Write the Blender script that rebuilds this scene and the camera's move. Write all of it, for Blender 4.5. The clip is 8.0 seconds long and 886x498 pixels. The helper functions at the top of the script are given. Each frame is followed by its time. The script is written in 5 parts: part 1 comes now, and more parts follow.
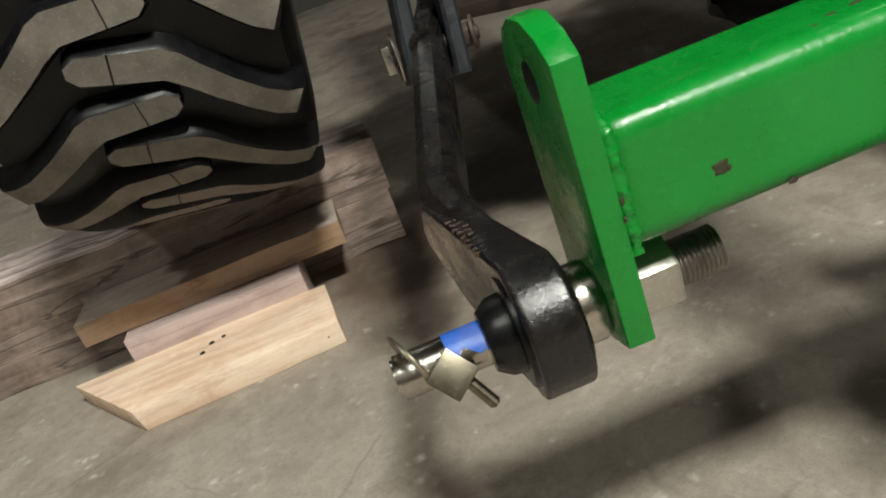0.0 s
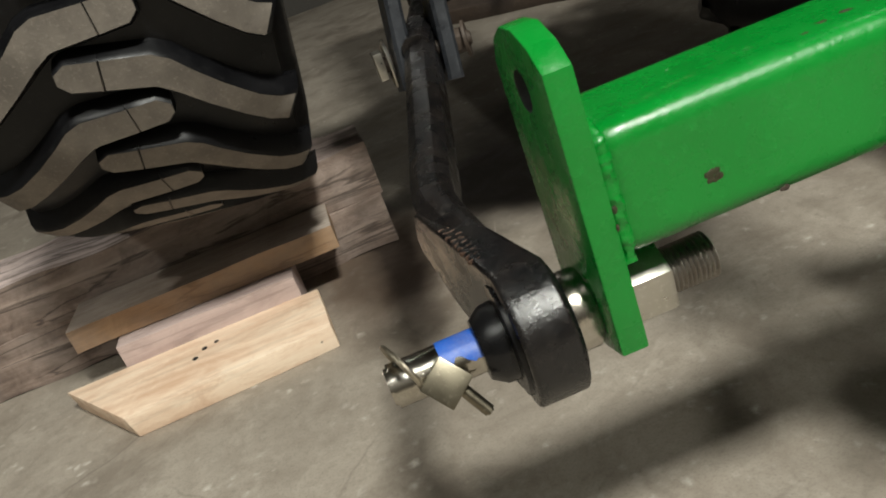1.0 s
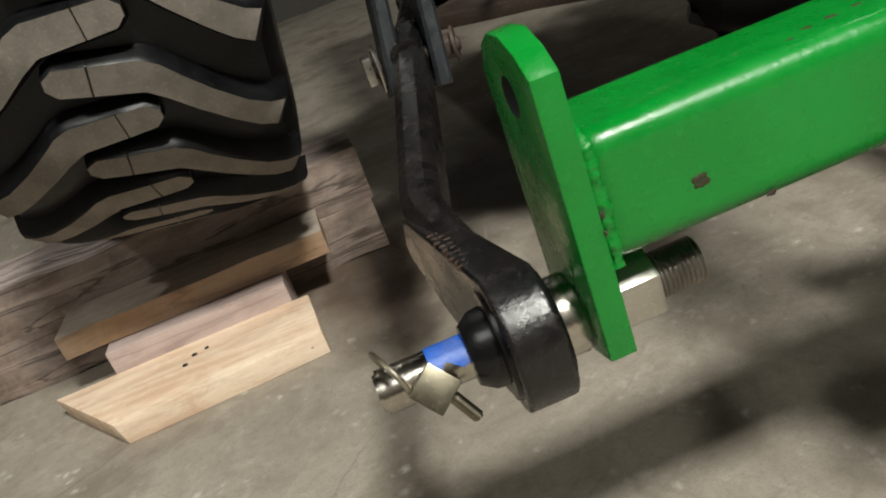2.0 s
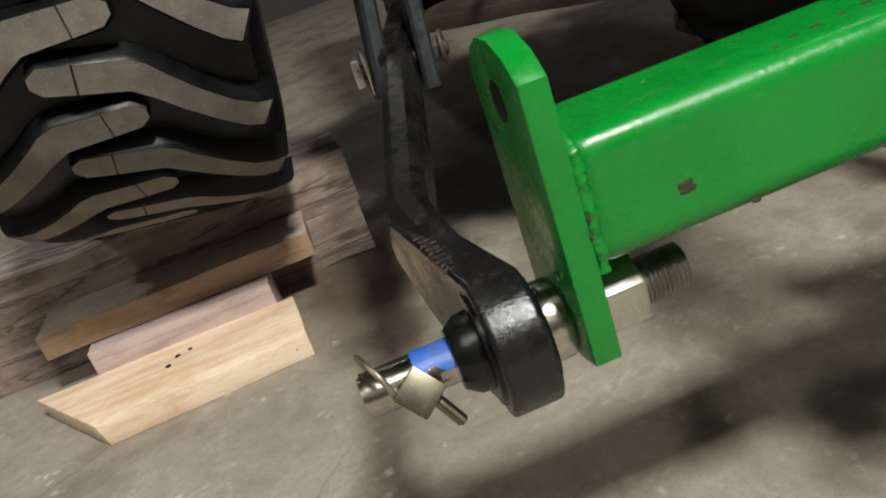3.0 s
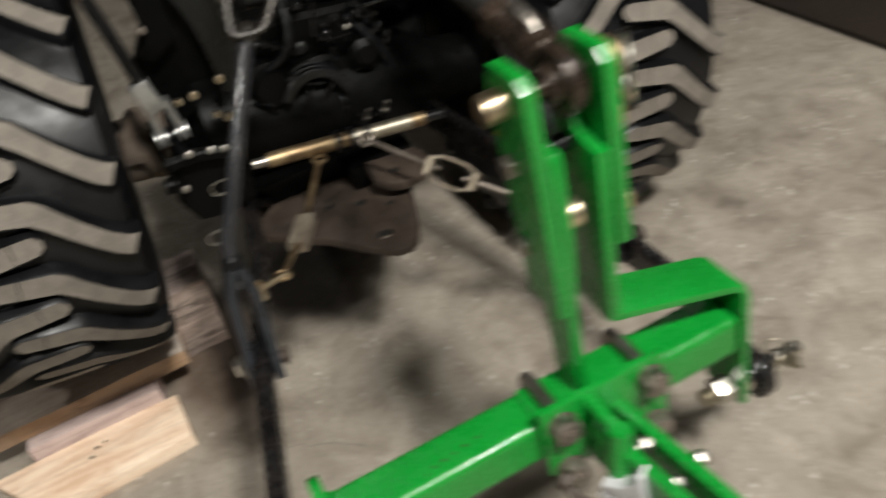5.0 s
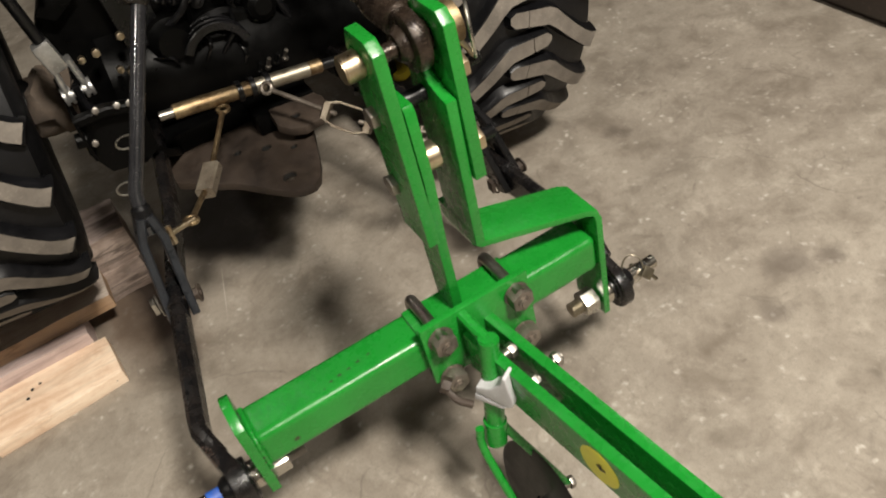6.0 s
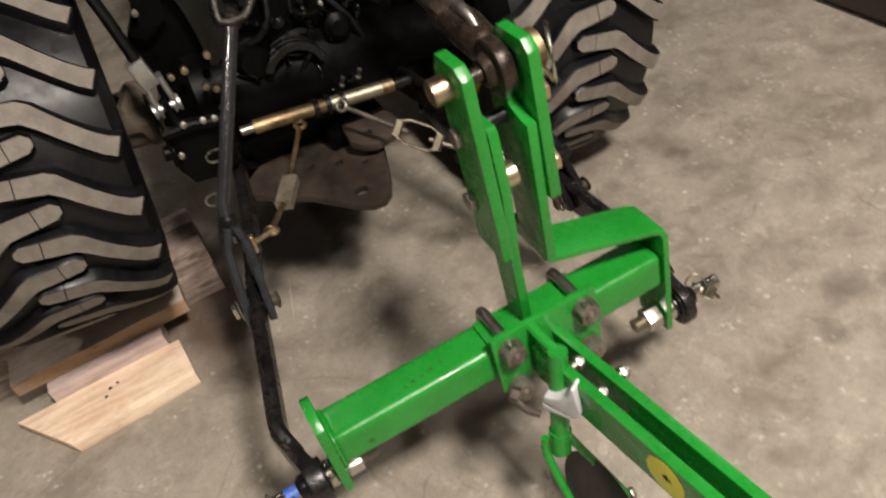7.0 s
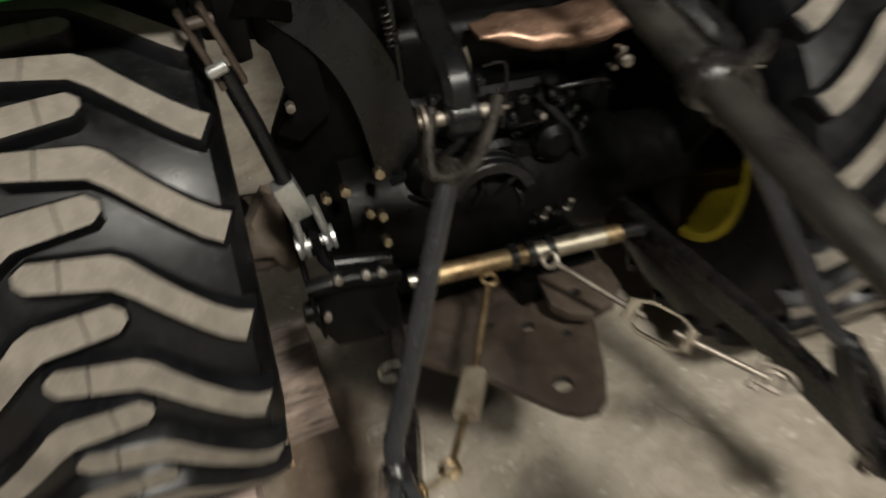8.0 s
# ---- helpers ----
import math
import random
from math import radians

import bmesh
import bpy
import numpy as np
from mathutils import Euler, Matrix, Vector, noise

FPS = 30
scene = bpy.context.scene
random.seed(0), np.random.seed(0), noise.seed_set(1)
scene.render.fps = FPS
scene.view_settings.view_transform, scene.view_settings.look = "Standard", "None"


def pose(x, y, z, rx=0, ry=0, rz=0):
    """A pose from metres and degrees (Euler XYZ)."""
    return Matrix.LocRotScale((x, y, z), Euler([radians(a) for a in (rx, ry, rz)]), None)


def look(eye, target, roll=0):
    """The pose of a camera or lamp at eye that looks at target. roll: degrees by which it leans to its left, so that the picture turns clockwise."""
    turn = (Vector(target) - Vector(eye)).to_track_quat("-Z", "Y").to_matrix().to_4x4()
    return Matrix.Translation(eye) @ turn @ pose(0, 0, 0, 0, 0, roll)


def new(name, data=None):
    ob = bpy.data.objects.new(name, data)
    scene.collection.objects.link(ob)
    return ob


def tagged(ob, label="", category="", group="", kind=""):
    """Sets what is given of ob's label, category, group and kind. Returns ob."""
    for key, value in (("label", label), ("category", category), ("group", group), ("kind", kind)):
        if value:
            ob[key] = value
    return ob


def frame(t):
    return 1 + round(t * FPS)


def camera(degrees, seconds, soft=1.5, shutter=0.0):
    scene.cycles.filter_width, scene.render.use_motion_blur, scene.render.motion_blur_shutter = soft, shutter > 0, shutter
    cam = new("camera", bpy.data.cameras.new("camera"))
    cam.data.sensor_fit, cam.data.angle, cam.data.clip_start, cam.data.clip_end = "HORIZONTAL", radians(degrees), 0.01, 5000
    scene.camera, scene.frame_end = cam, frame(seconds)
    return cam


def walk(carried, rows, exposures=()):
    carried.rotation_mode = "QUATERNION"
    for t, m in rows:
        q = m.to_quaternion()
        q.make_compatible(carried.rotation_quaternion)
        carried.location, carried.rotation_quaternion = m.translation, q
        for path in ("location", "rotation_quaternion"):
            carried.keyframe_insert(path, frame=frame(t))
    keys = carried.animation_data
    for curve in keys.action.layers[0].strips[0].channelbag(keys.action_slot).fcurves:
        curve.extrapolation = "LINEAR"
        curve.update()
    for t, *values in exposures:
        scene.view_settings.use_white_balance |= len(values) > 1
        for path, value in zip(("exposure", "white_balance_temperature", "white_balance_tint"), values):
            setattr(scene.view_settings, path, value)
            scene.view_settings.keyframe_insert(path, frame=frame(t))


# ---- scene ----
cam = camera(56.5, 8.0, 1.85, 0.7)
PATH = [
    (0, (-0.408, -0.403, 0.584), (-0.291, 1.42, -0.231), -20.7),
    (0.5, (-0.41, -0.403, 0.587), (-0.285, 1.418, -0.231), -20.7),
    (1, (-0.407, -0.402, 0.587), (-0.272, 1.419, -0.229), -20.7),
    (1.5, (-0.405, -0.402, 0.587), (-0.259, 1.42, -0.225), -20.8),
    (3, (-0.405, -0.401, 0.587), (-0.213, 1.414, -0.231), -19.6),
    (3.5, (-0.414, -0.386, 0.595), (-0.191, 1.422, -0.23), -18.1),
    (4, (-0.408, -0.401, 0.675), (-0.084, 1.354, -0.228), -15.7),
    (4.5, (-0.388, -0.534, 1.035), (-0.025, 1.088, -0.078), -15.8),
    (5, (-0.263, -0.724, 1.342), (0.178, 0.808, 0.136), -15.5),
    (5.2, (-0.211, -0.771, 1.364), (0.285, 0.717, 0.122), -14.9),
    (6.3, (-0.229, -0.891, 1.444), (0.244, 0.487, 0.074), -16.6),
    (6.5, (-0.251, -0.899, 1.455), (0.19, 0.508, 0.104), -17.1),
    (7, (-0.273, -0.891, 1.471), (0.142, 0.562, 0.161), -17.1),
    (7.5, (-0.291, -0.698, 1.516), (0.07, 0.832, 0.28), -14.2),
    (7.7, (-0.306, -0.53, 1.502), (0.025, 1.025, 0.288), -12.3),
    (8, (-0.27, -0.209, 1.426), (-0.004, 1.307, 0.149), -13.0),
]
walk(cam, [(t, look(eye, target, roll)) for t, eye, target, roll in PATH], exposures=[(0.0, -0.05, 6230, 5), (3.5, -0.03, 6200, 5), (4.5, 0.02, 6000, 5), (5.0, 0.02, 6230, 9), (6.5, 0.0, 6720, 12), (7.0, 0.0, 6700, 14), (7.5, 0.03, 6500, 12), (8.0, 0.0, 6480, 7)])

# ---- light ----
world = bpy.data.worlds.new("world")
scene.world = world
world.use_nodes = True
world.node_tree.nodes["Background"].inputs[0].default_value = (0.9, 0.95, 1.0, 1)
world.node_tree.nodes["Background"].inputs[1].default_value = 0.002


# lamps out of view: first follows cast shadows, others added for fill and glints
def unseen_lamp(x, y, z, watts, long_x, long_y, colour):
    data = bpy.data.lights.new("unseen_lamp", "AREA")
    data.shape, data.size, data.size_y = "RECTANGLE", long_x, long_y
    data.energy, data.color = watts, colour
    lamp = new("unseen_lamp", data)
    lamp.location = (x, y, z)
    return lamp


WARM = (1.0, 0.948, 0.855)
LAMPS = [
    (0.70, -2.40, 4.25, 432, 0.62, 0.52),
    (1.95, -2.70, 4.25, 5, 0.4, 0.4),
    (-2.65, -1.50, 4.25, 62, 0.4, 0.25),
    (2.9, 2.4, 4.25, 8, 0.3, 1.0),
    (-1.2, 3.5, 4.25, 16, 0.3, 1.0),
    # small lamp added only to put glints on glossy parts
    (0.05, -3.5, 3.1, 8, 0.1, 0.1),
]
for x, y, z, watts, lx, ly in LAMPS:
    unseen_lamp(x, y, z, watts, lx, ly, WARM)


# ---- materials ----
def material(name, rough=0.5, metal=0.0, coat=0.0):
    m = bpy.data.materials.new(name)
    m.use_nodes = True
    b = m.node_tree.nodes["Principled BSDF"]
    b.inputs["Roughness"].default_value = rough
    b.inputs["Metallic"].default_value = metal
    b.inputs["Coat Weight"].default_value = coat
    return m, m.node_tree, b


def coords(nt, stretch=(1, 1, 1), turn=(0, 0, 0)):
    co = nt.nodes.new("ShaderNodeTexCoord")
    mp = nt.nodes.new("ShaderNodeMapping")
    mp.inputs["Scale"].default_value = stretch
    mp.inputs["Rotation"].default_value = turn
    nt.links.new(co.outputs["Object"], mp.inputs["Vector"])
    return mp.outputs["Vector"]


def noise_tex(nt, vec, scale, detail=6, rough=0.6, distort=0.0):
    n = nt.nodes.new("ShaderNodeTexNoise")
    n.inputs["Scale"].default_value, n.inputs["Detail"].default_value = scale, detail
    n.inputs["Roughness"].default_value, n.inputs["Distortion"].default_value = rough, distort
    nt.links.new(vec, n.inputs["Vector"])
    return n.outputs["Fac"]


def noise_colour(nt, vec, scale):
    n = nt.nodes.new("ShaderNodeTexNoise")
    n.inputs["Scale"].default_value, n.inputs["Detail"].default_value = scale, 4
    nt.links.new(vec, n.inputs["Vector"])
    return n.outputs["Color"]


def ramp(nt, fac, stops):
    r = nt.nodes.new("ShaderNodeValToRGB")
    e = r.color_ramp.elements
    while len(e) < len(stops):
        e.new(0.5)
    for el, (p, c) in zip(e, stops):
        el.position = p
        el.color = (c, c, c, 1) if isinstance(c, (int, float)) else (*c, 1)
    nt.links.new(fac, r.inputs["Fac"])
    return r.outputs["Color"]


def mix(nt, fac, a, b, mode="MIX"):
    m = nt.nodes.new("ShaderNodeMix")
    m.data_type, m.blend_type = "RGBA", mode
    for sock, v in ((m.inputs["Factor"], fac), (m.inputs["A"], a), (m.inputs["B"], b)):
        if isinstance(v, (int, float)):
            sock.default_value = v if sock.type == "VALUE" else (v, v, v, 1)
        elif isinstance(v, tuple):
            sock.default_value = (*v, 1)
        else:
            nt.links.new(v, sock)
    return m.outputs["Result"]


def bump(nt, b, height, strength=0.3, distance=0.002):
    n = nt.nodes.new("ShaderNodeBump")
    n.inputs["Strength"].default_value, n.inputs["Distance"].default_value = strength, distance
    nt.links.new(height, n.inputs["Height"])
    nt.links.new(n.outputs["Normal"], b.inputs["Normal"])


def worn(name, base, dark, light, rough=(0.35, 0.6), metal=0.0, scale=30.0, relief=0.15, coat=0.0, dust=0.0, dust_colour=(0.3, 0.26, 0.2), gloss=0.5):
    """A painted, cast or plated surface: two scales of colour change, uneven gloss, fine relief, dust in patches."""
    m, nt, b = material(name, 0.5, metal, coat)
    b.inputs["Specular IOR Level"].default_value = gloss
    v = coords(nt)
    big, fine = noise_tex(nt, v, scale * 0.25, 4, 0.6), noise_tex(nt, v, scale * 5, 5, 0.7)
    c = mix(nt, ramp(nt, big, [(0.35, 0.0), (0.62, 1.0)]), dark, base)
    c = mix(nt, ramp(nt, fine, [(0.55, 0.0), (0.75, 1.0)]), c, light)
    if dust:
        d = ramp(nt, noise_tex(nt, v, scale * 0.6, 8, 0.7), [(0.42, 0.0), (0.75, dust)])
        c = mix(nt, d, c, dust_colour)
    nt.links.new(c, b.inputs["Base Color"])
    nt.links.new(ramp(nt, noise_tex(nt, v, scale, 5, 0.65), [(0.3, rough[0]), (0.7, rough[1])]), b.inputs["Roughness"])
    bump(nt, b, fine, relief, 0.001)
    return m


def concrete():
    """Worn shop concrete: cloudy tone, whitish scuffs, pale chips, dark drips, hairline cracks, oil, grime and painted
    shade.
    """
    m, nt, b = material("concrete", 0.7)
    v = coords(nt)
    cloud, mid, fine = noise_tex(nt, v, 1.5, 5, 0.62, 0.5), noise_tex(nt, v, 8, 8, 0.68, 0.9), noise_tex(nt, v, 70, 7, 0.72)
    grit = noise_tex(nt, v, 320, 3, 0.6)
    c = ramp(nt, cloud, [(0.28, (0.19, 0.16, 0.128)), (0.5, (0.265, 0.23, 0.188)), (0.72, (0.335, 0.295, 0.245))])
    c = mix(nt, ramp(nt, mid, [(0.4, 0.0), (0.68, 0.75)]), c, (0.37, 0.328, 0.272))
    c = mix(nt, ramp(nt, mid, [(0.26, 0.7), (0.42, 0.0)]), c, (0.15, 0.125, 0.097))
    c = mix(nt, ramp(nt, fine, [(0.5, 0.0), (0.75, 0.5)]), c, (0.15, 0.13, 0.105))
    c = mix(nt, ramp(nt, grit, [(0.35, 0.35), (0.5, 0.0)]), c, (0.17, 0.145, 0.115))
    # whitish scuffed patches with ragged edges
    patch = ramp(nt, noise_tex(nt, v, 17, 9, 0.7, 0.25), [(0.52, 0.0), (0.68, 0.55)])
    patch = mix(nt, 1.0, patch, ramp(nt, noise_tex(nt, v, 3.1, 3, 0.5), [(0.38, 0.0), (0.55, 1.0)]), "MULTIPLY")
    c = mix(nt, patch, c, (0.46, 0.415, 0.35))
    # pale chips and dark drips
    for scale, width, level, tone, shift in ((38, 0.33, 0.5, (0.56, 0.52, 0.46), 0.0), (70, 0.34, 0.58, (0.52, 0.48, 0.42), 3.0), (13, 0.09, 0.5, (0.07, 0.055, 0.045), 7.0)):
        mp = nt.nodes.new("ShaderNodeMapping")
        mp.inputs["Location"].default_value = (shift, shift, 0)
        nt.links.new(v, mp.inputs["Vector"])
        warp = mix(nt, 0.025, mp.outputs["Vector"], noise_colour(nt, v, 45))
        vo = nt.nodes.new("ShaderNodeTexVoronoi")
        vo.inputs["Scale"].default_value = scale
        nt.links.new(warp, vo.inputs["Vector"])
        dot = ramp(nt, vo.outputs["Distance"], [(width * 0.25, 1.0), (width, 0.0)])
        pick = ramp(nt, noise_tex(nt, mp.outputs["Vector"], 9, 6, 0.75), [(level, 0.0), (level + 0.12, 0.85)])
        c = mix(nt, mix(nt, 1.0, dot, pick, "MULTIPLY"), c, tone)
    # dark worn blotches
    blot = ramp(nt, noise_tex(nt, v, 5.2, 7, 0.66, 0.35), [(0.5, 0.0), (0.66, 0.6)])
    c = mix(nt, blot, c, (0.145, 0.118, 0.09))
    # painted shade of lift rod and gearbox, with some grime beside the timbers
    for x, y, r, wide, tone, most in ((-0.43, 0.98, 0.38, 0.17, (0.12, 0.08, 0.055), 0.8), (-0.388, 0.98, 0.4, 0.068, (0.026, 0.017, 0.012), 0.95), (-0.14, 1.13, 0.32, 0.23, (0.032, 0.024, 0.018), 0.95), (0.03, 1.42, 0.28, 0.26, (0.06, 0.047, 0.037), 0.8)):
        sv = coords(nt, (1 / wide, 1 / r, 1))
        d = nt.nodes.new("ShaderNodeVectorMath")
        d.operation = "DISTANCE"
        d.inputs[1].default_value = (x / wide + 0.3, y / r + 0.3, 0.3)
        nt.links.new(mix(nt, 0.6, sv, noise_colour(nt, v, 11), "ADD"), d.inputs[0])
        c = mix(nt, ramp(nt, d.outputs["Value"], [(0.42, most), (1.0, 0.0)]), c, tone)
    # oil stains
    for x, y, r in ((0.86, 0.0, 0.05), (0.74, -0.08, 0.035), (0.9, 0.65, 0.03), (0.95, -0.03, 0.03)):
        d = nt.nodes.new("ShaderNodeVectorMath")
        d.operation = "DISTANCE"
        d.inputs[1].default_value = (x + 0.045, y + 0.045, 0.045)
        nt.links.new(mix(nt, 0.09, v, noise_colour(nt, v, 14), "ADD"), d.inputs[0])
        c = mix(nt, ramp(nt, d.outputs["Value"], [(r * 0.5, 0.6), (r * 1.4, 0.0)]), c, (0.1, 0.08, 0.065))
    # one long pale scratch beside the arm
    sv = nt.nodes.new("ShaderNodeMapping")
    sv.inputs["Scale"].default_value = (1 / 0.0024, 1 / 0.11, 1)
    nt.links.new(coords(nt, (1, 1, 1), (0, 0, radians(14))), sv.inputs["Vector"])
    d = nt.nodes.new("ShaderNodeVectorMath")
    d.operation = "DISTANCE"
    d.inputs[1].default_value = (-0.4245 / 0.0024, 0.7596 / 0.11, 0)
    nt.links.new(sv.outputs["Vector"], d.inputs[0])
    c = mix(nt, ramp(nt, d.outputs["Value"], [(0.3, 0.5), (1.0, 0.0)]), c, (0.5, 0.46, 0.4))
    # hairline marks
    wv = coords(nt, (0.35, 1.0, 1.0), (0, 0, 0.9))
    line = noise_tex(nt, wv, 2.6, 2, 0.4, 0.6)
    c = mix(nt, ramp(nt, line, [(0.494, 0.0), (0.499, 0.14), (0.501, 0.14), (0.506, 0.0)]), c, (0.13, 0.11, 0.09))
    for scale, most in ((2.1, 0.5), (6.0, 0.3)):
        cv = mix(nt, 0.16, v, noise_colour(nt, v, 3.2), "ADD")
        vo = nt.nodes.new("ShaderNodeTexVoronoi")
        vo.feature = "DISTANCE_TO_EDGE"
        vo.inputs["Scale"].default_value = scale
        nt.links.new(cv, vo.inputs["Vector"])
        crack = ramp(nt, vo.outputs["Distance"], [(0.0, most), (0.0035 * scale, 0.0)])
        crack = mix(nt, 1.0, crack, ramp(nt, noise_tex(nt, v, 2.7 + scale, 4, 0.6), [(0.5, 0.0), (0.62, 1.0)]), "MULTIPLY")
        c = mix(nt, crack, c, (0.12, 0.1, 0.08))
    nt.links.new(c, b.inputs["Base Color"])
    nt.links.new(ramp(nt, mid, [(0.3, 0.5), (0.7, 0.82)]), b.inputs["Roughness"])
    bump(nt, b, mix(nt, 0.5, mid, fine), 0.45, 0.003)
    return m


def timber(name, light, mid, dark, along="x", ring=38.0, rough=0.75, grey=0.0, checks=0.0, knots=(), brown_patches=()):
    """Sawn wood: long streaks along the grain, fine fibres, drying cracks, weathering and knots at given places."""
    m, nt, b = material(name, rough)
    st = {"x": (0.06, 1, 1), "y": (1, 0.06, 1), "z": (1, 1, 0.06)}[along]
    v = coords(nt, st)
    streak, fibre = noise_tex(nt, v, ring, 5, 0.6, 1.2), noise_tex(nt, v, ring * 7, 6, 0.7, 0.3)
    c = ramp(nt, streak, [(0.3, dark), (0.5, mid), (0.7, light)])
    c = mix(nt, ramp(nt, fibre, [(0.5, 0.0), (0.8, 0.55)]), c, dark)
    c = mix(nt, ramp(nt, noise_tex(nt, coords(nt), 14, 6, 0.7, 0.5), [(0.42, 0.0), (0.7, 0.6)]), c, light)
    c = mix(nt, ramp(nt, noise_tex(nt, coords(nt, (0.45, 1, 1)), 22, 8, 0.75, 0.8), [(0.36, 0.55), (0.52, 0.0)]), c, dark)
    if grey:
        c = mix(nt, ramp(nt, noise_tex(nt, coords(nt), 9, 6, 0.7), [(0.4, 0.0), (0.7, grey)]), c, (0.22, 0.19, 0.17))
    height = mix(nt, 0.5, streak, fibre)
    if checks:
        crack = ramp(nt, noise_tex(nt, coords(nt, (0.09, 1, 1)), ring * 0.9, 4, 0.6, 0.5), [(0.47, 0.0), (0.495, checks), (0.505, checks), (0.53, 0.0)])
        c = mix(nt, crack, c, (0.02, 0.014, 0.011))
        height = mix(nt, crack, height, (0.0, 0.0, 0.0))
    for x, y, z, r in knots:
        d = nt.nodes.new("ShaderNodeVectorMath")
        d.operation = "DISTANCE"
        d.inputs[1].default_value = (x, y, z)
        nt.links.new(mix(nt, 0.04, coords(nt), noise_colour(nt, coords(nt), 20), "ADD"), d.inputs[0])
        c = mix(nt, ramp(nt, d.outputs["Value"], [(r * 0.35, 0.95), (r, 0.0)]), c, (0.012, 0.009, 0.008))
    # soft darker brown patches at given places
    for x, y, z, r, most in brown_patches:
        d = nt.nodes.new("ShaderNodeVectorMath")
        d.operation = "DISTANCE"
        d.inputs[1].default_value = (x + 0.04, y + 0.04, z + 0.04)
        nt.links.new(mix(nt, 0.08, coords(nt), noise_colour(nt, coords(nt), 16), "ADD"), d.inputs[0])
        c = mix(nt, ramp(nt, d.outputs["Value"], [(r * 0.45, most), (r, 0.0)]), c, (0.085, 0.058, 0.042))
    nt.links.new(c, b.inputs["Base Color"])
    bump(nt, b, height, 0.6, 0.002)
    return m


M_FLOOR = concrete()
M_GREEN = worn("green_enamel", (0.007, 0.212, 0.022), (0.005, 0.178, 0.017), (0.012, 0.245, 0.031), (0.17, 0.4), 0, 48, 0.4, 0.15)
M_BLACK = worn("black_enamel", (0.005, 0.005, 0.006), (0.003, 0.003, 0.003), (0.012, 0.011, 0.011), (0.2, 0.4), 0, 30, 0.3, gloss=0.4)
M_BLACKDUST = worn("dusty_black_enamel", (0.005, 0.005, 0.0055), (0.0025, 0.0025, 0.003), (0.024, 0.021, 0.019), (0.1, 0.4), 0, 42, 0.45, 0, 0.3, (0.04, 0.029, 0.023))
M_DUSTTUBE = worn("dusty_faded_black", (0.014, 0.013, 0.012), (0.006, 0.006, 0.006), (0.035, 0.031, 0.027), (0.24, 0.45), 0, 30, 0.3, 0, 0.4, (0.05, 0.043, 0.036))
M_CAST = worn("oily_black_casting", (0.0022, 0.0022, 0.0022), (0.0012, 0.0012, 0.0012), (0.004, 0.0036, 0.0032), (0.25, 0.5), 0, 40, 0.5, gloss=0.1)
M_OILY = worn("wet_oily_black", (0.004, 0.004, 0.0045), (0.002, 0.002, 0.002), (0.01, 0.009, 0.008), (0.1, 0.25), 0, 50, 0.3, gloss=0.6)
M_SATIN = worn("satin_black_enamel", (0.02, 0.02, 0.022), (0.012, 0.012, 0.014), (0.04, 0.04, 0.043), (0.08, 0.18), 0, 30, 0.08, 0.4)
M_OLDGOLD = worn("tarnished_yellow_zinc", (0.4, 0.3, 0.17), (0.16, 0.1, 0.05), (0.58, 0.5, 0.38), (0.34, 0.58), 0.95, 90, 0.35, 0, 0.75, (0.07, 0.045, 0.03))
M_DIRT = worn("caked_dirt", (0.1, 0.075, 0.055), (0.05, 0.038, 0.03), (0.16, 0.12, 0.09), (0.8, 0.95), 0, 40, 0.8)
M_COPPER = worn("scuffed_bare_bracket", (0.36, 0.22, 0.155), (0.05, 0.032, 0.022), (0.6, 0.42, 0.32), (0.28, 0.5), 0.75, 30, 0.4)
M_RUBBER = worn("black_rubber", (0.0052, 0.0052, 0.0062), (0.003, 0.003, 0.0035), (0.013, 0.013, 0.014), (0.26, 0.5), 0, 20, 0.25, gloss=0.3)
M_DUSTY = worn("dusty_rubber", (0.22, 0.193, 0.162), (0.13, 0.113, 0.095), (0.3, 0.265, 0.225), (0.7, 0.9), 0, 45, 0.6, 0, 0.55, (0.075, 0.066, 0.058))
M_ZINC = worn("zinc_plate", (0.56, 0.54, 0.49), (0.4, 0.38, 0.33), (0.68, 0.66, 0.62), (0.22, 0.42), 1.0, 55, 0.15)
M_PIN = worn("polished_zinc_pin", (0.5, 0.475, 0.42), (0.33, 0.3, 0.25), (0.62, 0.6, 0.55), (0.1, 0.24), 1.0, 70, 0.2)
M_NUT = worn("dull_brown_steel", (0.27, 0.235, 0.2), (0.14, 0.115, 0.095), (0.42, 0.38, 0.34), (0.38, 0.6), 0.8, 80, 0.35)
M_GOLD = worn("yellow_zinc_plate", (0.6, 0.52, 0.38), (0.4, 0.29, 0.17), (0.7, 0.65, 0.54), (0.25, 0.45), 1.0, 60, 0.15)
M_DECAL = worn("yellow_decal", (0.74, 0.72, 0.03), (0.7, 0.67, 0.03), (0.78, 0.76, 0.06), (0.3, 0.45), 0, 20, 0.05)
M_STEEL = worn("bare_steel", (0.36, 0.34, 0.31), (0.25, 0.22, 0.19), (0.5, 0.48, 0.45), (0.3, 0.5), 1.0, 60, 0.2)
M_PLATED = worn("dull_plated_steel", (0.24, 0.215, 0.16), (0.17, 0.15, 0.11), (0.36, 0.33, 0.26), (0.28, 0.45), 1.0, 60, 0.1)
M_DULLZINC = worn("dull_zinc_plate", (0.46, 0.42, 0.34), (0.33, 0.29, 0.22), (0.58, 0.55, 0.47), (0.34, 0.55), 1.0, 60, 0.15)
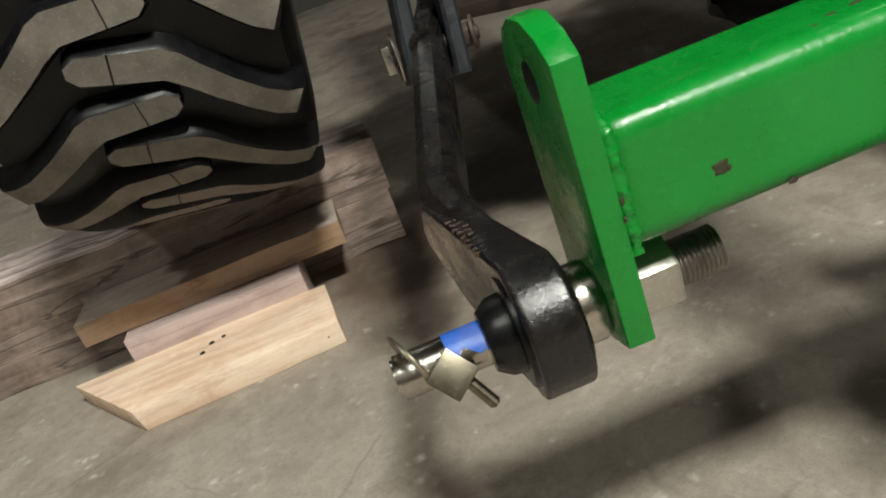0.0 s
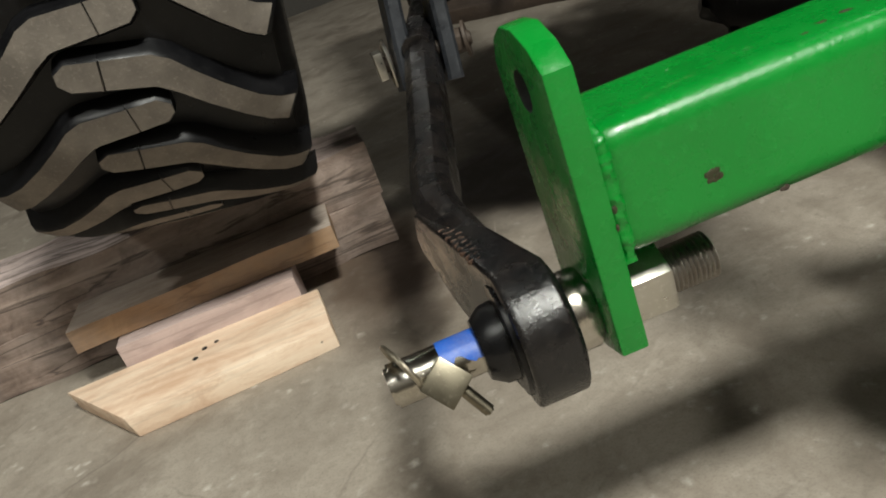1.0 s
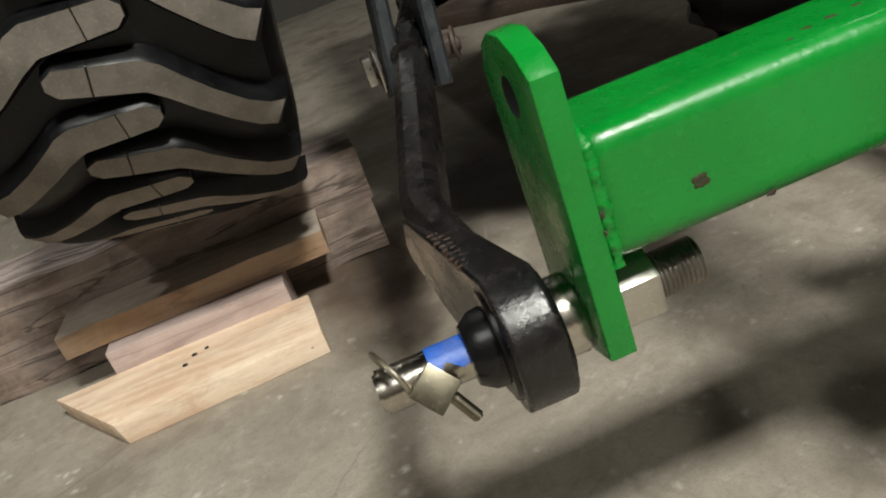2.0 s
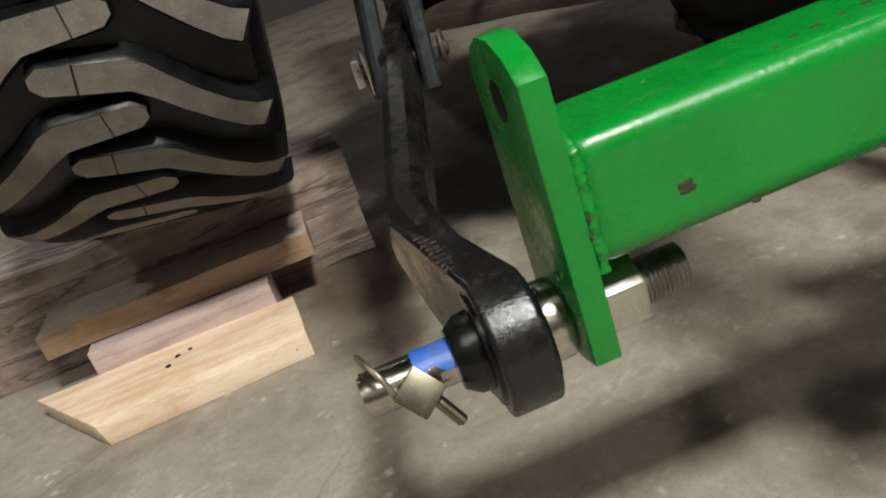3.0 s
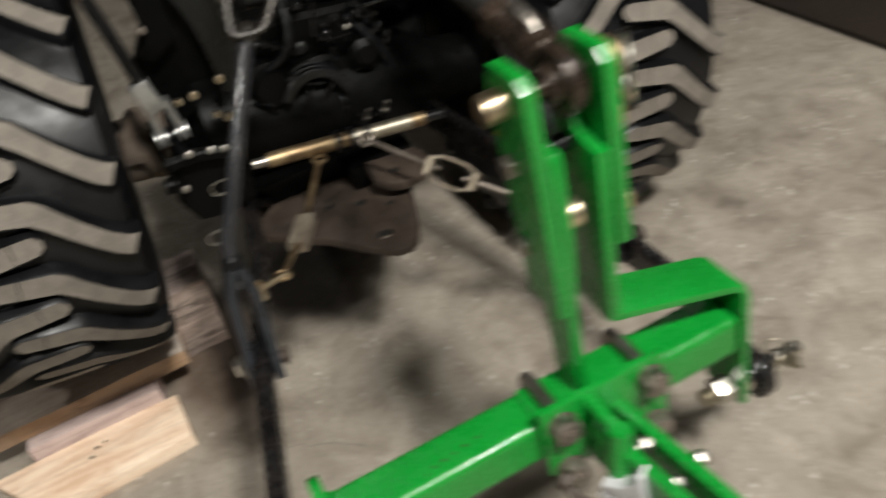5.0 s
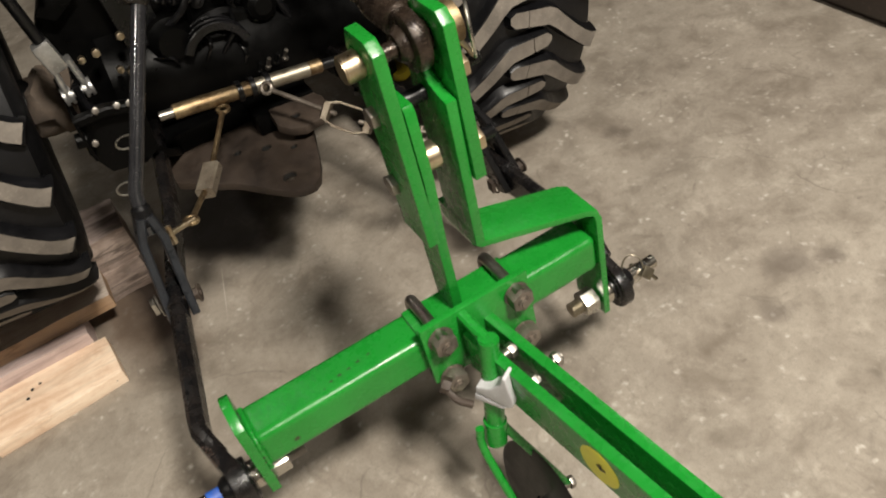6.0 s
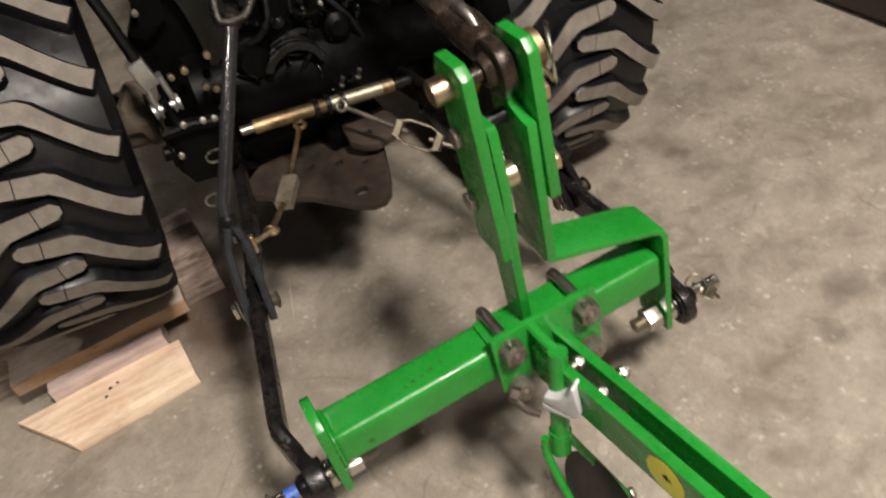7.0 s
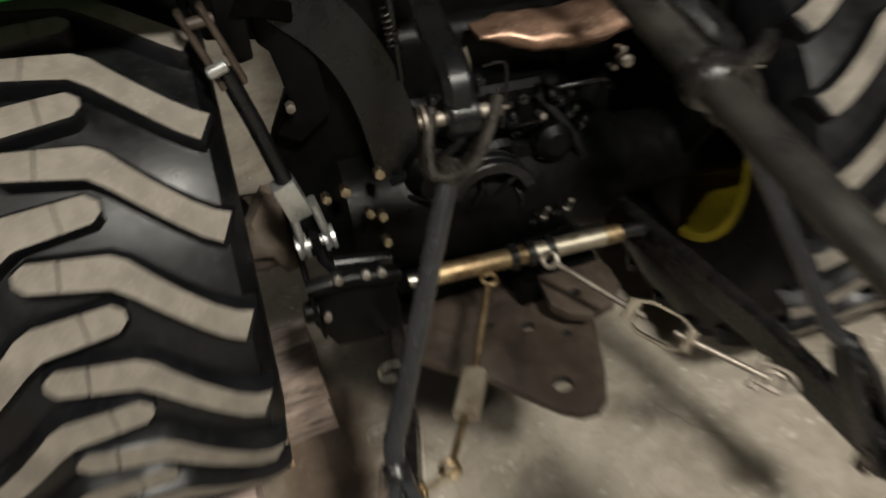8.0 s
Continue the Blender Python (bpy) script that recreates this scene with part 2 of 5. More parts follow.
M_DULLBUCKLE = worn("dull_brownish_zinc", (0.23, 0.2, 0.155), (0.13, 0.105, 0.08), (0.36, 0.33, 0.27), (0.3, 0.5), 1.0, 70, 0.25, 0, 0.4, (0.09, 0.065, 0.045))
M_RUST = worn("rusty_steel", (0.05, 0.036, 0.027), (0.022, 0.016, 0.013), (0.085, 0.062, 0.046), (0.45, 0.75), 0.2, 40, 0.5, 0, 0.4, (0.075, 0.053, 0.038))
M_GREASE = worn("greasy_steel", (0.05, 0.034, 0.024), (0.014, 0.01, 0.008), (0.14, 0.1, 0.075), (0.16, 0.4), 0.5, 60, 0.5, 0, 0.35, (0.008, 0.006, 0.005))
M_BRIGHT = worn("bright_zinc_casting", (0.58, 0.58, 0.57), (0.34, 0.34, 0.33), (0.75, 0.75, 0.74), (0.25, 0.45), 0.85, 60, 0.3)
M_GREYCAST = worn("bare_casting", (0.55, 0.55, 0.56), (0.45, 0.45, 0.46), (0.65, 0.65, 0.66), (0.5, 0.7), 0.0, 50, 0.4)
M_YELLOW = worn("yellow_enamel", (0.4, 0.32, 0.02), (0.2, 0.15, 0.012), (0.46, 0.38, 0.04), (0.3, 0.45), 0, 20, 0.1)
M_BLUE = worn("blue_paint", (0.008, 0.085, 0.44), (0.006, 0.05, 0.28), (0.04, 0.16, 0.5), (0.3, 0.5), 0, 120, 0.3, 0, 0.3, (0.3, 0.28, 0.25))
M_PINE = timber("fresh_pine", (0.86, 0.72, 0.56), (0.79, 0.6, 0.44), (0.58, 0.37, 0.24), "x", 13, 0.7, 0.0, 0.1)
M_BROWN = timber("brown_lumber", (0.44, 0.29, 0.17), (0.35, 0.215, 0.12), (0.2, 0.12, 0.065), "x", 26, 0.7, 0.5, 0.25)
M_PURPLE = timber("weathered_lumber", (0.56, 0.45, 0.42), (0.5, 0.39, 0.36), (0.36, 0.27, 0.25), "x", 24, 0.8, 0.15, 0.2)
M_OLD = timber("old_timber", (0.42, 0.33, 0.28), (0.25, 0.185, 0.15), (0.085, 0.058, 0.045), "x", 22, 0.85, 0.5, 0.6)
M_GREYWOOD = timber("weathered_grey_lumber", (0.5, 0.43, 0.37), (0.4, 0.33, 0.275), (0.26, 0.2, 0.16), "x", 26, 0.8, 0.3, 0.15)
# old timber for upward faces: light on the top put into a paler colour
M_OLDTOP = timber("old_timber_lit_top_with_knot", (0.72, 0.6, 0.57), (0.58, 0.47, 0.44), (0.24, 0.18, 0.155), "x", 22, 0.85, 0.5, 0.6, [(0.545, 0.05, 0.12, 0.042)], [(0.5, -0.02, 0.1, 0.17, 0.6)])
M_WALL = worn("painted_wall", (0.08, 0.073, 0.065), (0.062, 0.057, 0.05), (0.1, 0.092, 0.082), (0.6, 0.8), 0, 4, 0.2)
M_DARKBOX = worn("dark_brown_panel", (0.045, 0.032, 0.026), (0.03, 0.022, 0.018), (0.07, 0.05, 0.04), (0.4, 0.6), 0, 12, 0.2)
M_FORGED = worn("worn_forged_steel", (0.03, 0.025, 0.021), (0.01, 0.009, 0.008), (0.11, 0.095, 0.078), (0.2, 0.4), 0.5, 60, 0.4)
M_PALEZINC = worn("pale_dull_zinc", (0.3, 0.26, 0.2), (0.2, 0.16, 0.12), (0.48, 0.44, 0.38), (0.25, 0.45), 0.6, 90, 0.3, 0, 0.35, (0.08, 0.055, 0.04))
M_PIT = worn("dark_rusty_pit", (0.045, 0.04, 0.015), (0.02, 0.022, 0.008), (0.09, 0.055, 0.03), (0.5, 0.7), 0.0, 200, 0.5)
M_BAREMARK = worn("worn_bare_brown_steel", (0.13, 0.075, 0.05), (0.05, 0.03, 0.022), (0.26, 0.17, 0.12), (0.3, 0.5), 0.5, 150, 0.5)
M_SLATE = worn("slate_grey_enamel", (0.028, 0.031, 0.037), (0.014, 0.015, 0.018), (0.06, 0.064, 0.072), (0.22, 0.45), 0.2, 50, 0.3)
M_WHITE = worn("white_paint", (0.75, 0.74, 0.7), (0.65, 0.64, 0.6), (0.8, 0.8, 0.78), (0.4, 0.6), 0, 12, 0.1)
# near black: hole shade put into the colour, also the decal's print
M_HOLE = worn("hole_shade_and_print", (0.01, 0.01, 0.009), (0.006, 0.006, 0.006), (0.02, 0.018, 0.016), (0.6, 0.8), 0, 30, 0.2)


# ---- builders ----
def thing(name, label, category, at=(0, 0, 0), group="", kind="", m=None):
    ob = new(name)
    ob.empty_display_size = 0.05
    ob.matrix_world = m if m is not None else Matrix.Translation(at)
    return tagged(ob, label, category, group, kind)


def part(name, bm, mat, parent=None, label="", smooth=True, kind=""):
    """Links a bmesh, given in the frame of its thing, as one mesh object."""
    me = bpy.data.meshes.new(name)
    bmesh.ops.recalc_face_normals(bm, faces=bm.faces)
    bm.to_mesh(me)
    bm.free()
    for one in mat if isinstance(mat, (list, tuple)) else (mat,):
        me.materials.append(one)
    if smooth:
        me.shade_smooth()
        me.set_sharp_from_angle(angle=radians(35))
    ob = new(name, me)
    ob.parent = parent
    return tagged(ob, label, kind=kind)


def vec(*p):
    return Vector(p)


def span(a, b):
    """The frame at a whose z axis points to b."""
    a, b = Vector(a), Vector(b)
    return Matrix.Translation(a) @ (b - a).to_track_quat("Z", "Y").to_matrix().to_4x4(), (b - a).length


def rounded(bm, width, segments=2, angle=30):
    edges = [e for e in bm.edges if len(e.link_faces) == 2 and e.calc_face_angle(0) > radians(angle)]
    if width > 0:
        bmesh.ops.bevel(bm, geom=edges, offset=width, segments=segments, affect="EDGES", profile=0.6, clamp_overlap=True)
    return bm


def box(x0, x1, y0, y1, z0, z1, edge=0.002, m=None, seg=2):
    bm = bmesh.new()
    bmesh.ops.create_cube(bm, size=1.0)
    bm.transform(Matrix.Translation(((x0 + x1) / 2, (y0 + y1) / 2, (z0 + z1) / 2)) @ Matrix.Diagonal((x1 - x0, y1 - y0, z1 - z0, 1)))
    rounded(bm, edge, seg)
    if m is not None:
        bm.transform(m)
    return bm


def rod(a, b, r, r2=None, seg=20, edge=0.0015, facets=None):
    """A round (or, with facets, many-sided) bar from a to b."""
    m, length = span(a, b)
    bm = bmesh.new()
    bmesh.ops.create_cone(bm, cap_ends=True, segments=facets or seg, radius1=r, radius2=r if r2 is None else r2, depth=length)
    bm.transform(Matrix.Translation((0, 0, length / 2)))
    if edge:
        caps = [e for e in bm.edges if any(len(f.verts) > 4 or facets for f in e.link_faces) and abs(e.verts[0].co.z - e.verts[1].co.z) < 1e-6]
        bmesh.ops.bevel(bm, geom=caps, offset=edge, segments=2, affect="EDGES", clamp_overlap=True)
    bm.transform(m)
    return bm


def lathe(profile, a, b, seg=28, close=False):
    """Turns (along, radius) pairs round the axis from a towards b."""
    m, _ = span(a, b)
    bm = bmesh.new()
    rings = [[bm.verts.new((r * math.cos(2 * math.pi * k / seg), r * math.sin(2 * math.pi * k / seg), h)) for k in range(seg)] for h, r in profile]
    pairs = list(zip(rings, rings[1:])) + ([(rings[-1], rings[0])] if close else [])
    for lo, hi in pairs:
        for k in range(seg):
            bm.faces.new((lo[k], lo[(k + 1) % seg], hi[(k + 1) % seg], hi[k]))
    if not close:
        for ring in (rings[0], rings[-1]):
            bm.faces.new(ring)
    bm.transform(m)
    return bm


def prism(outline, thick, frame_m, edge=0.002, holes=(), seg=2):
    """A plate: an outline in the frame's xy plane, thick along its z from 0, with round holes (x, y, r)."""
    bm = bmesh.new()
    loops = [list(outline)] + [[(hx + hr * math.cos(k * math.pi / 9), hy + hr * math.sin(k * math.pi / 9)) for k in range(18)] for hx, hy, hr in holes]
    edges = []
    for lp in loops:
        vs = [bm.verts.new((x, y, 0)) for x, y in lp]
        edges += [bm.edges.new((vs[i], vs[(i + 1) % len(vs)])) for i in range(len(vs))]
    bmesh.ops.triangle_fill(bm, use_beauty=True, use_dissolve=False, edges=edges)
    bmesh.ops.dissolve_limit(bm, angle_limit=0.01, verts=bm.verts[:], edges=bm.edges[:]) if not holes else None
    ret = bmesh.ops.extrude_face_region(bm, geom=bm.faces[:])
    bmesh.ops.translate(bm, verts=[g for g in ret["geom"] if isinstance(g, bmesh.types.BMVert)], vec=(0, 0, thick))
    bmesh.ops.recalc_face_normals(bm, faces=bm.faces)
    rounded(bm, edge, seg, 40)
    # hole walls take the second material, mostly near black for the shade inside
    for f in bm.faces:
        c = f.calc_center_median()
        if any(math.hypot(c.x - hx, c.y - hy) < hr * 1.01 for hx, hy, hr in holes):
            f.material_index = 1
    bm.transform(frame_m)
    return bm


def sweep(points, profile, up=(0, 0, 1), cap=True, closed=False):
    """Carries a closed profile of (side, up) pairs along a line of points."""
    pts = [Vector(p) for p in points]
    bm = bmesh.new()
    rings, n = [], len(pts)
    for i, p in enumerate(pts):
        a, b = pts[(i - 1) % n if closed else max(i - 1, 0)], pts[(i + 1) % n if closed else min(i + 1, n - 1)]
        d = (b - a).normalized()
        side = d.cross(Vector(up)).normalized()
        top = side.cross(d).normalized()
        rings.append([bm.verts.new(p + side * s + top * u) for s, u in profile])
    k = len(profile)
    for i in range(n if closed else n - 1):
        lo, hi = rings[i], rings[(i + 1) % n]
        for j in range(k):
            bm.faces.new((lo[j], lo[(j + 1) % k], hi[(j + 1) % k], hi[j]))
    if cap and not closed:
        bm.faces.new(rings[0])
        bm.faces.new(rings[-1])
    return bm


def circle(r, n=12):
    return [(r * math.cos(2 * math.pi * k / n), r * math.sin(2 * math.pi * k / n)) for k in range(n)]


def slab(w, h, c=0.004):
    """A rectangle with cut corners, as a profile."""
    w, h = w / 2, h / 2
    return [(-w + c, -h), (w - c, -h), (w, -h + c), (w, h - c), (w - c, h), (-w + c, h), (-w, h - c), (-w, -h + c)]


def smooth_line(points, steps=6):
    """A Catmull-Rom line through the points."""
    p = [Vector(q) for q in points]
    p = [2 * p[0] - p[1]] + p + [2 * p[-1] - p[-2]]
    out = []
    for i in range(1, len(p) - 2):
        for s in range(steps):
            t = s / steps
            out.append(0.5 * (2 * p[i] + (p[i + 1] - p[i - 1]) * t + (2 * p[i - 1] - 5 * p[i] + 4 * p[i + 1] - p[i + 2]) * t * t + (3 * p[i] - p[i - 1] - 3 * p[i + 1] + p[i + 2]) * t ** 3))
    return out + [p[-2]]


def merge(*bms):
    out = bmesh.new()
    for b in bms:
        me = bpy.data.meshes.new("tmp")
        b.to_mesh(me)
        b.free()
        out.from_mesh(me)
        bpy.data.meshes.remove(me)
    return out


def hex_nut(a, b, r, bore=0.0):
    """A six-sided nut or bolt head from a to b, with its corners turned off."""
    m, length = span(a, b)
    bm = bmesh.new()
    bmesh.ops.create_cone(bm, cap_ends=True, segments=6, radius1=r, radius2=r, depth=length)
    bm.transform(Matrix.Translation((0, 0, length / 2)))
    rounded(bm, max(0.0012, r * 0.12), 2)
    bm.transform(m)
    return bm


def threaded(a, b, r, pitch=0.003):
    """A bolt's threaded end, its threads as fine rings."""
    length = (Vector(b) - Vector(a)).length
    n = max(2, int(length / pitch))
    prof = [(0, r * 0.9)]
    for k in range(n):
        h = length * k / n
        prof += [(h + 0.1 * pitch, r * 0.88), (h + 0.5 * pitch, r), (h + 0.6 * pitch, r)]
    prof += [(length - 0.0005, r * 0.86), (length, r * 0.8)]
    return lathe(prof, a, b, 20)


def blob(x, y, z, r, squash=(1, 1, 1), seed=0, lump=0.15, sub=3):
    bm = bmesh.new()
    bmesh.ops.create_icosphere(bm, subdivisions=sub, radius=1)
    for v in bm.verts:
        f = 1 + lump * noise.noise(v.co * 1.7 + Vector((seed, seed * 2.3, 0)))
        v.co = Vector((x + v.co.x * r * f * squash[0], y + v.co.y * r * f * squash[1], z + v.co.z * r * f * squash[2]))
    return bm


# ---- structure ----
def structure(name, bm, mat, label, category):
    ob = part(name, bm, mat, None, label, False, "structure")
    return tagged(ob, category=category)


def sheet(x0, x1, y0, y1, z, n):
    bm = bmesh.new()
    bmesh.ops.create_grid(bm, x_segments=n, y_segments=n, size=0.5)
    bm.transform(Matrix.Translation(((x0 + x1) / 2, (y0 + y1) / 2, z)) @ Matrix.Diagonal((x1 - x0, y1 - y0, 1, 1)))
    return bm


floor_bm = sheet(-4, 4.5, -4, 5.5, 0, 2)
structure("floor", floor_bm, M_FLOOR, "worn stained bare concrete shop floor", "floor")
structure("wall_north", box(-4, 4.5, 5.3, 5.5, 0, 4.4, 0), M_WALL, "plain painted shop wall", "wall")
structure("wall_south", box(-4, 4.5, -4.0, -3.8, 0, 4.4, 0), M_WALL, "plain painted shop wall", "wall")
structure("wall_west", box(-4, -3.8, -3.8, 5.3, 0, 4.4, 0), M_WALL, "plain painted shop wall", "wall")
structure("wall_east", box(4.3, 4.5, -3.8, 5.3, 0, 4.4, 0), M_WALL, "plain painted shop wall", "wall")
structure("ceiling", box(-4, 4.5, -4, 5.5, 4.4, 4.5, 0), M_WALL, "plain painted shop ceiling", "ceiling")

# ---- lumber under the raised wheel ----
def timber_beam(name, label, x0, x1, y0, y1, z0, z1, mat, seed, rough=0.004, group=""):
    """A rough sawn beam with uneven faces and worn edges; its origin lies at its foot."""
    bm = bmesh.new()
    bmesh.ops.create_cube(bm, size=1.0)
    bmesh.ops.bevel(bm, geom=bm.edges[:], offset=0.004, segments=1, affect="EDGES")
    bm.transform(Matrix.Diagonal((x1 - x0, y1 - y0, z1 - z0, 1)) @ Matrix.Translation((0, 0, 0.5)))
    long_edges = [e for e in bm.edges if abs(e.verts[0].co.x - e.verts[1].co.x) > 0.5 * (x1 - x0)]
    bmesh.ops.subdivide_edges(bm, edges=long_edges, cuts=int((x1 - x0) / 0.025), use_grid_fill=True)
    for v in bm.verts:
        v.co += Vector((0.3, 1, 1)) * rough * noise.noise(Vector((v.co.x * 9 + seed, v.co.y * 14, v.co.z * 14)))
        v.co.z = max(v.co.z, 0.0)
    bm.normal_update()
    # upward faces take the second material; the old timber's is coloured as if lit
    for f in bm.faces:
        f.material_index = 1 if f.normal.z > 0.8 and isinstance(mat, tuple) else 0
    ob = part(name, bm, mat, None, label, True)
    ob.location = ((x0 + x1) / 2, (y0 + y1) / 2, z0)
    return tagged(ob, category="timber", group=group)


timber_beam("timber_beam", "old grey-brown rough timber lying on the floor", -1.5, -0.372, 1.02, 1.2, 0.0, 0.102, M_OLD, 1, 0.009, group="timbers under the wheel")
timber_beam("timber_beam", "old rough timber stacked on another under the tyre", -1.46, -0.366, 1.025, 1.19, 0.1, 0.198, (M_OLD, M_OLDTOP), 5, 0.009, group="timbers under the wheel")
timber_beam("lumber_block", "short weathered purplish lumber block on the floor", -0.865, -0.56, 0.865, 0.965, 0.0, 0.078, M_PURPLE, 9, 0.002)
timber_beam("lumber_board", "brown lumber board bridging a block and the timbers", -0.935, -0.472, 0.9, 1.018, 0.08, 0.122, (M_BROWN, M_GREYWOOD), 14, 0.0015)


def pine_board():
    """A short thick pine offcut with one end sawn slanting, nail holes in its face."""
    m = pose(0, 0, 0)
    out = [(-0.845, 0.693), (-0.7, 0.704), (-0.61, 0.71), (-0.522, 0.718), (-0.526, 0.79), (-0.532, 0.866), (-0.75, 0.866), (-0.968, 0.862)]
    ob = thing("pine_offcut", "pale fresh pine offcut with a slanting sawn end", "lumber", (-0.7, 0.79, 0))
    local = [(x + 0.7, y - 0.79) for x, y in out]
    bm = prism(local, 0.04, m, 0.003)
    for v in bm.verts:
        off = (v.co.x + 0.255) * 0.8 + (v.co.y - 0.072) * 0.6
        if v.co.z < 0.02 and off < 0.03:
            v.co += Vector((0.8, 0.6, 0)) * 0.006
    part("board", bm, M_PINE, ob)
    # near-black discs on the face, coloured like the shade in nail holes
    for x, y, r in ((-0.742, 0.792, 0.005), (-0.728, 0.815, 0.005), (-0.708, 0.822, 0.004), ):
        part("nail_hole", lathe([(0, r), (0.0012, r * 0.9), (0.0014, r * 0.3)], (x + 0.7, y - 0.79, 0.0398), (x + 0.7, y - 0.79, 0.06), 10), M_HOLE, ob, "dark nail hole")
    part("nail_hole", blob(-0.545 + 0.7, 0.7165 - 0.79, 0.02, 0.0024, (1, 0.3, 0.9), 2, 0.4, 2), M_HOLE, ob, "dark nail hole")


pine_board()


# ---- the tractor, standing with its far wheel raised ----
TILT_T = 8.5
T = pose(0.018, 1.0, 0.555, 0, TILT_T, 0)
TI = T.inverted()
tractor = thing("tractor", "black and green compact tractor with one rear wheel raised on timbers", "tractor", m=T)


def loc(x, y, z):
    return TI @ Vector((x, y, z))


R_TYRE, W_TYRE, N_LUG = 0.445, 0.40, 21


def tyre_radius(s):
    return R_TYRE - 0.03 - 0.3 * s * s - 3.0 * max(0, abs(s) - 0.15) ** 2


def tyre_mesh():
    """A wide bar-lug tyre round the x axis: carcass, sidewalls and two rows of bent lugs that point up at the back."""
    bm = bmesh.new()
    w = W_TYRE / 2
    prof = [(-w + 0.03, 0.215), (-w - 0.002, 0.25), (-w - 0.012, 0.31), (-w - 0.006, 0.36), (-w + 0.006, tyre_radius(w) - 0.012)]
    prof += [(s, tyre_radius(s)) for s in (-w + 0.012, -0.15, -0.1, -0.05, 0, 0.05, 0.1, 0.15, w - 0.012)]
    prof += [(-s, r) for s, r in reversed(prof[:5])]
    seg = 88
    rings = [[bm.verts.new((s, r * math.cos(2 * math.pi * k / seg), r * math.sin(2 * math.pi * k / seg))) for k in range(seg)] for s, r in prof]
    for a, b in zip(rings, rings[1:] + rings[:1]):
        for k in range(seg):
            bm.faces.new((a[k], a[(k + 1) % seg], b[(k + 1) % seg], b[k]))
    return bm


def at(s, u, lift, ang):
    r = tyre_radius(s) + lift
    a = ang - u / R_TYRE
    return (s, r * math.cos(a), r * math.sin(a))


def lug_mesh(side):
    """One bent lug, at the angle 0 of the tyre."""
    bm = bmesh.new()
    # centre line of a lug: width position, height along the tread, half width, drop of the top (a moulding seam)
    line = [(-0.055, 0.012, 0.009, 0), (-0.0545, 0.012, 0.0095, 0), (-0.042, 0.011, 0.0205, 0), (-0.0075, 0.0065, 0.0218, 0), (-0.0068, 0.0065, 0.0218, 0.0022), (-0.0054, 0.0063, 0.0218, 0.0022), (-0.0047, 0.0062, 0.0218, 0), (0.048, -0.0005, 0.0235, 0), (0.06, -0.0065, 0.0225, 0), (0.08, -0.024, 0.0202, 0), (0.11, -0.052, 0.0196, 0), (0.145, -0.082, 0.0198, 0), (0.17, -0.1, 0.0212, 0), (0.19, -0.1095, 0.0225, 0), (0.195, -0.1115, 0.0215, 0.004)]
    rows = []
    for i, (s, u, h, drop) in enumerate(line):
        a, b = line[max(i - 1, 0)], line[min(i + 1, len(line) - 1)]
        d = Vector((b[0] - a[0], b[1] - a[1])).normalized()
        nx, ny = -d.y, d.x
        quad = [(-h - 0.007, -0.006), (-h - 0.001, 0.0215), (-h + 0.0032, 0.0265), (h - 0.0032, 0.0265), (h + 0.001, 0.0215), (h + 0.007, -0.006)]
        rows.append([bm.verts.new(at(side * (s + nx * q), u + ny * q, lift - (drop if lift > 0 else 0), 0.0)) for q, lift in quad])
    for i, (a, b) in enumerate(zip(rows, rows[1:])):
        for j in range(5):
            f = bm.faces.new((a[j], a[j + 1], b[j + 1], b[j]))
            f.material_index = 1 if j == 2 and not (line[i][3] and line[i + 1][3]) and 0 < i < len(line) - 2 else 0
    for row in (rows[0], rows[-1]):
        bm.faces.new(row)
    return bm


def rim_mesh(inner):
    """A dished steel wheel disc with a rolled rim."""
    w = W_TYRE / 2
    prof = [(-w + 0.02, 0.222), (-w + 0.02, 0.205), (-w + 0.05, 0.19), (0.03, 0.185), (0.05, 0.16), (0.05, 0.02), (0.062, 0.02), (0.062, 0.165), (0.045, 0.195), (w - 0.05, 0.19), (w - 0.02, 0.205), (w - 0.02, 0.222)]
    bm = bmesh.new()
    seg = 48
    rings = [[bm.verts.new((s * inner, r * math.cos(2 * math.pi * k / seg), r * math.sin(2 * math.pi * k / seg))) for k in range(seg)] for s, r in prof]
    for a, b in zip(rings, rings[1:] + rings[:1]):
        for k in range(seg):
            bm.faces.new((a[k], a[(k + 1) % seg], b[(k + 1) % seg], b[k]))
    return bm


def wheel(x, phase, inner):
    part("hub", rod((x - 0.1 * inner, 0, 0), (x + 0.1 * inner, 0, 0), 0.06, seg=24), M_CAST, tractor, "black wheel hub")
    bm = rim_mesh(inner)
    bm.transform(Matrix.Translation((x, 0, 0)))
    part("rim", bm, M_YELLOW, tractor, "yellow painted steel rim")
    tyre = part("tyre", tyre_mesh(), M_RUBBER, tractor, "black bar-lug tyre with dusty worn lugs")
    tyre.location = (x, 0, 0)
    pitch = 2 * math.pi / N_LUG
    for side in (1, -1):
        first = None
        for n in range(N_LUG):
            if first is None:
                first = part("lug", lug_mesh(side), [M_RUBBER, M_DUSTY], tyre)
                lug = first
            else:
                lug = new("lug", first.data)
                lug.parent = tyre
            lug.rotation_euler = (phase + (n + (0.505 if side < 0 else 0)) * pitch, 0, 0)


wheel(-0.62, 0.212, -1)
wheel(0.62, 0.072, 1)

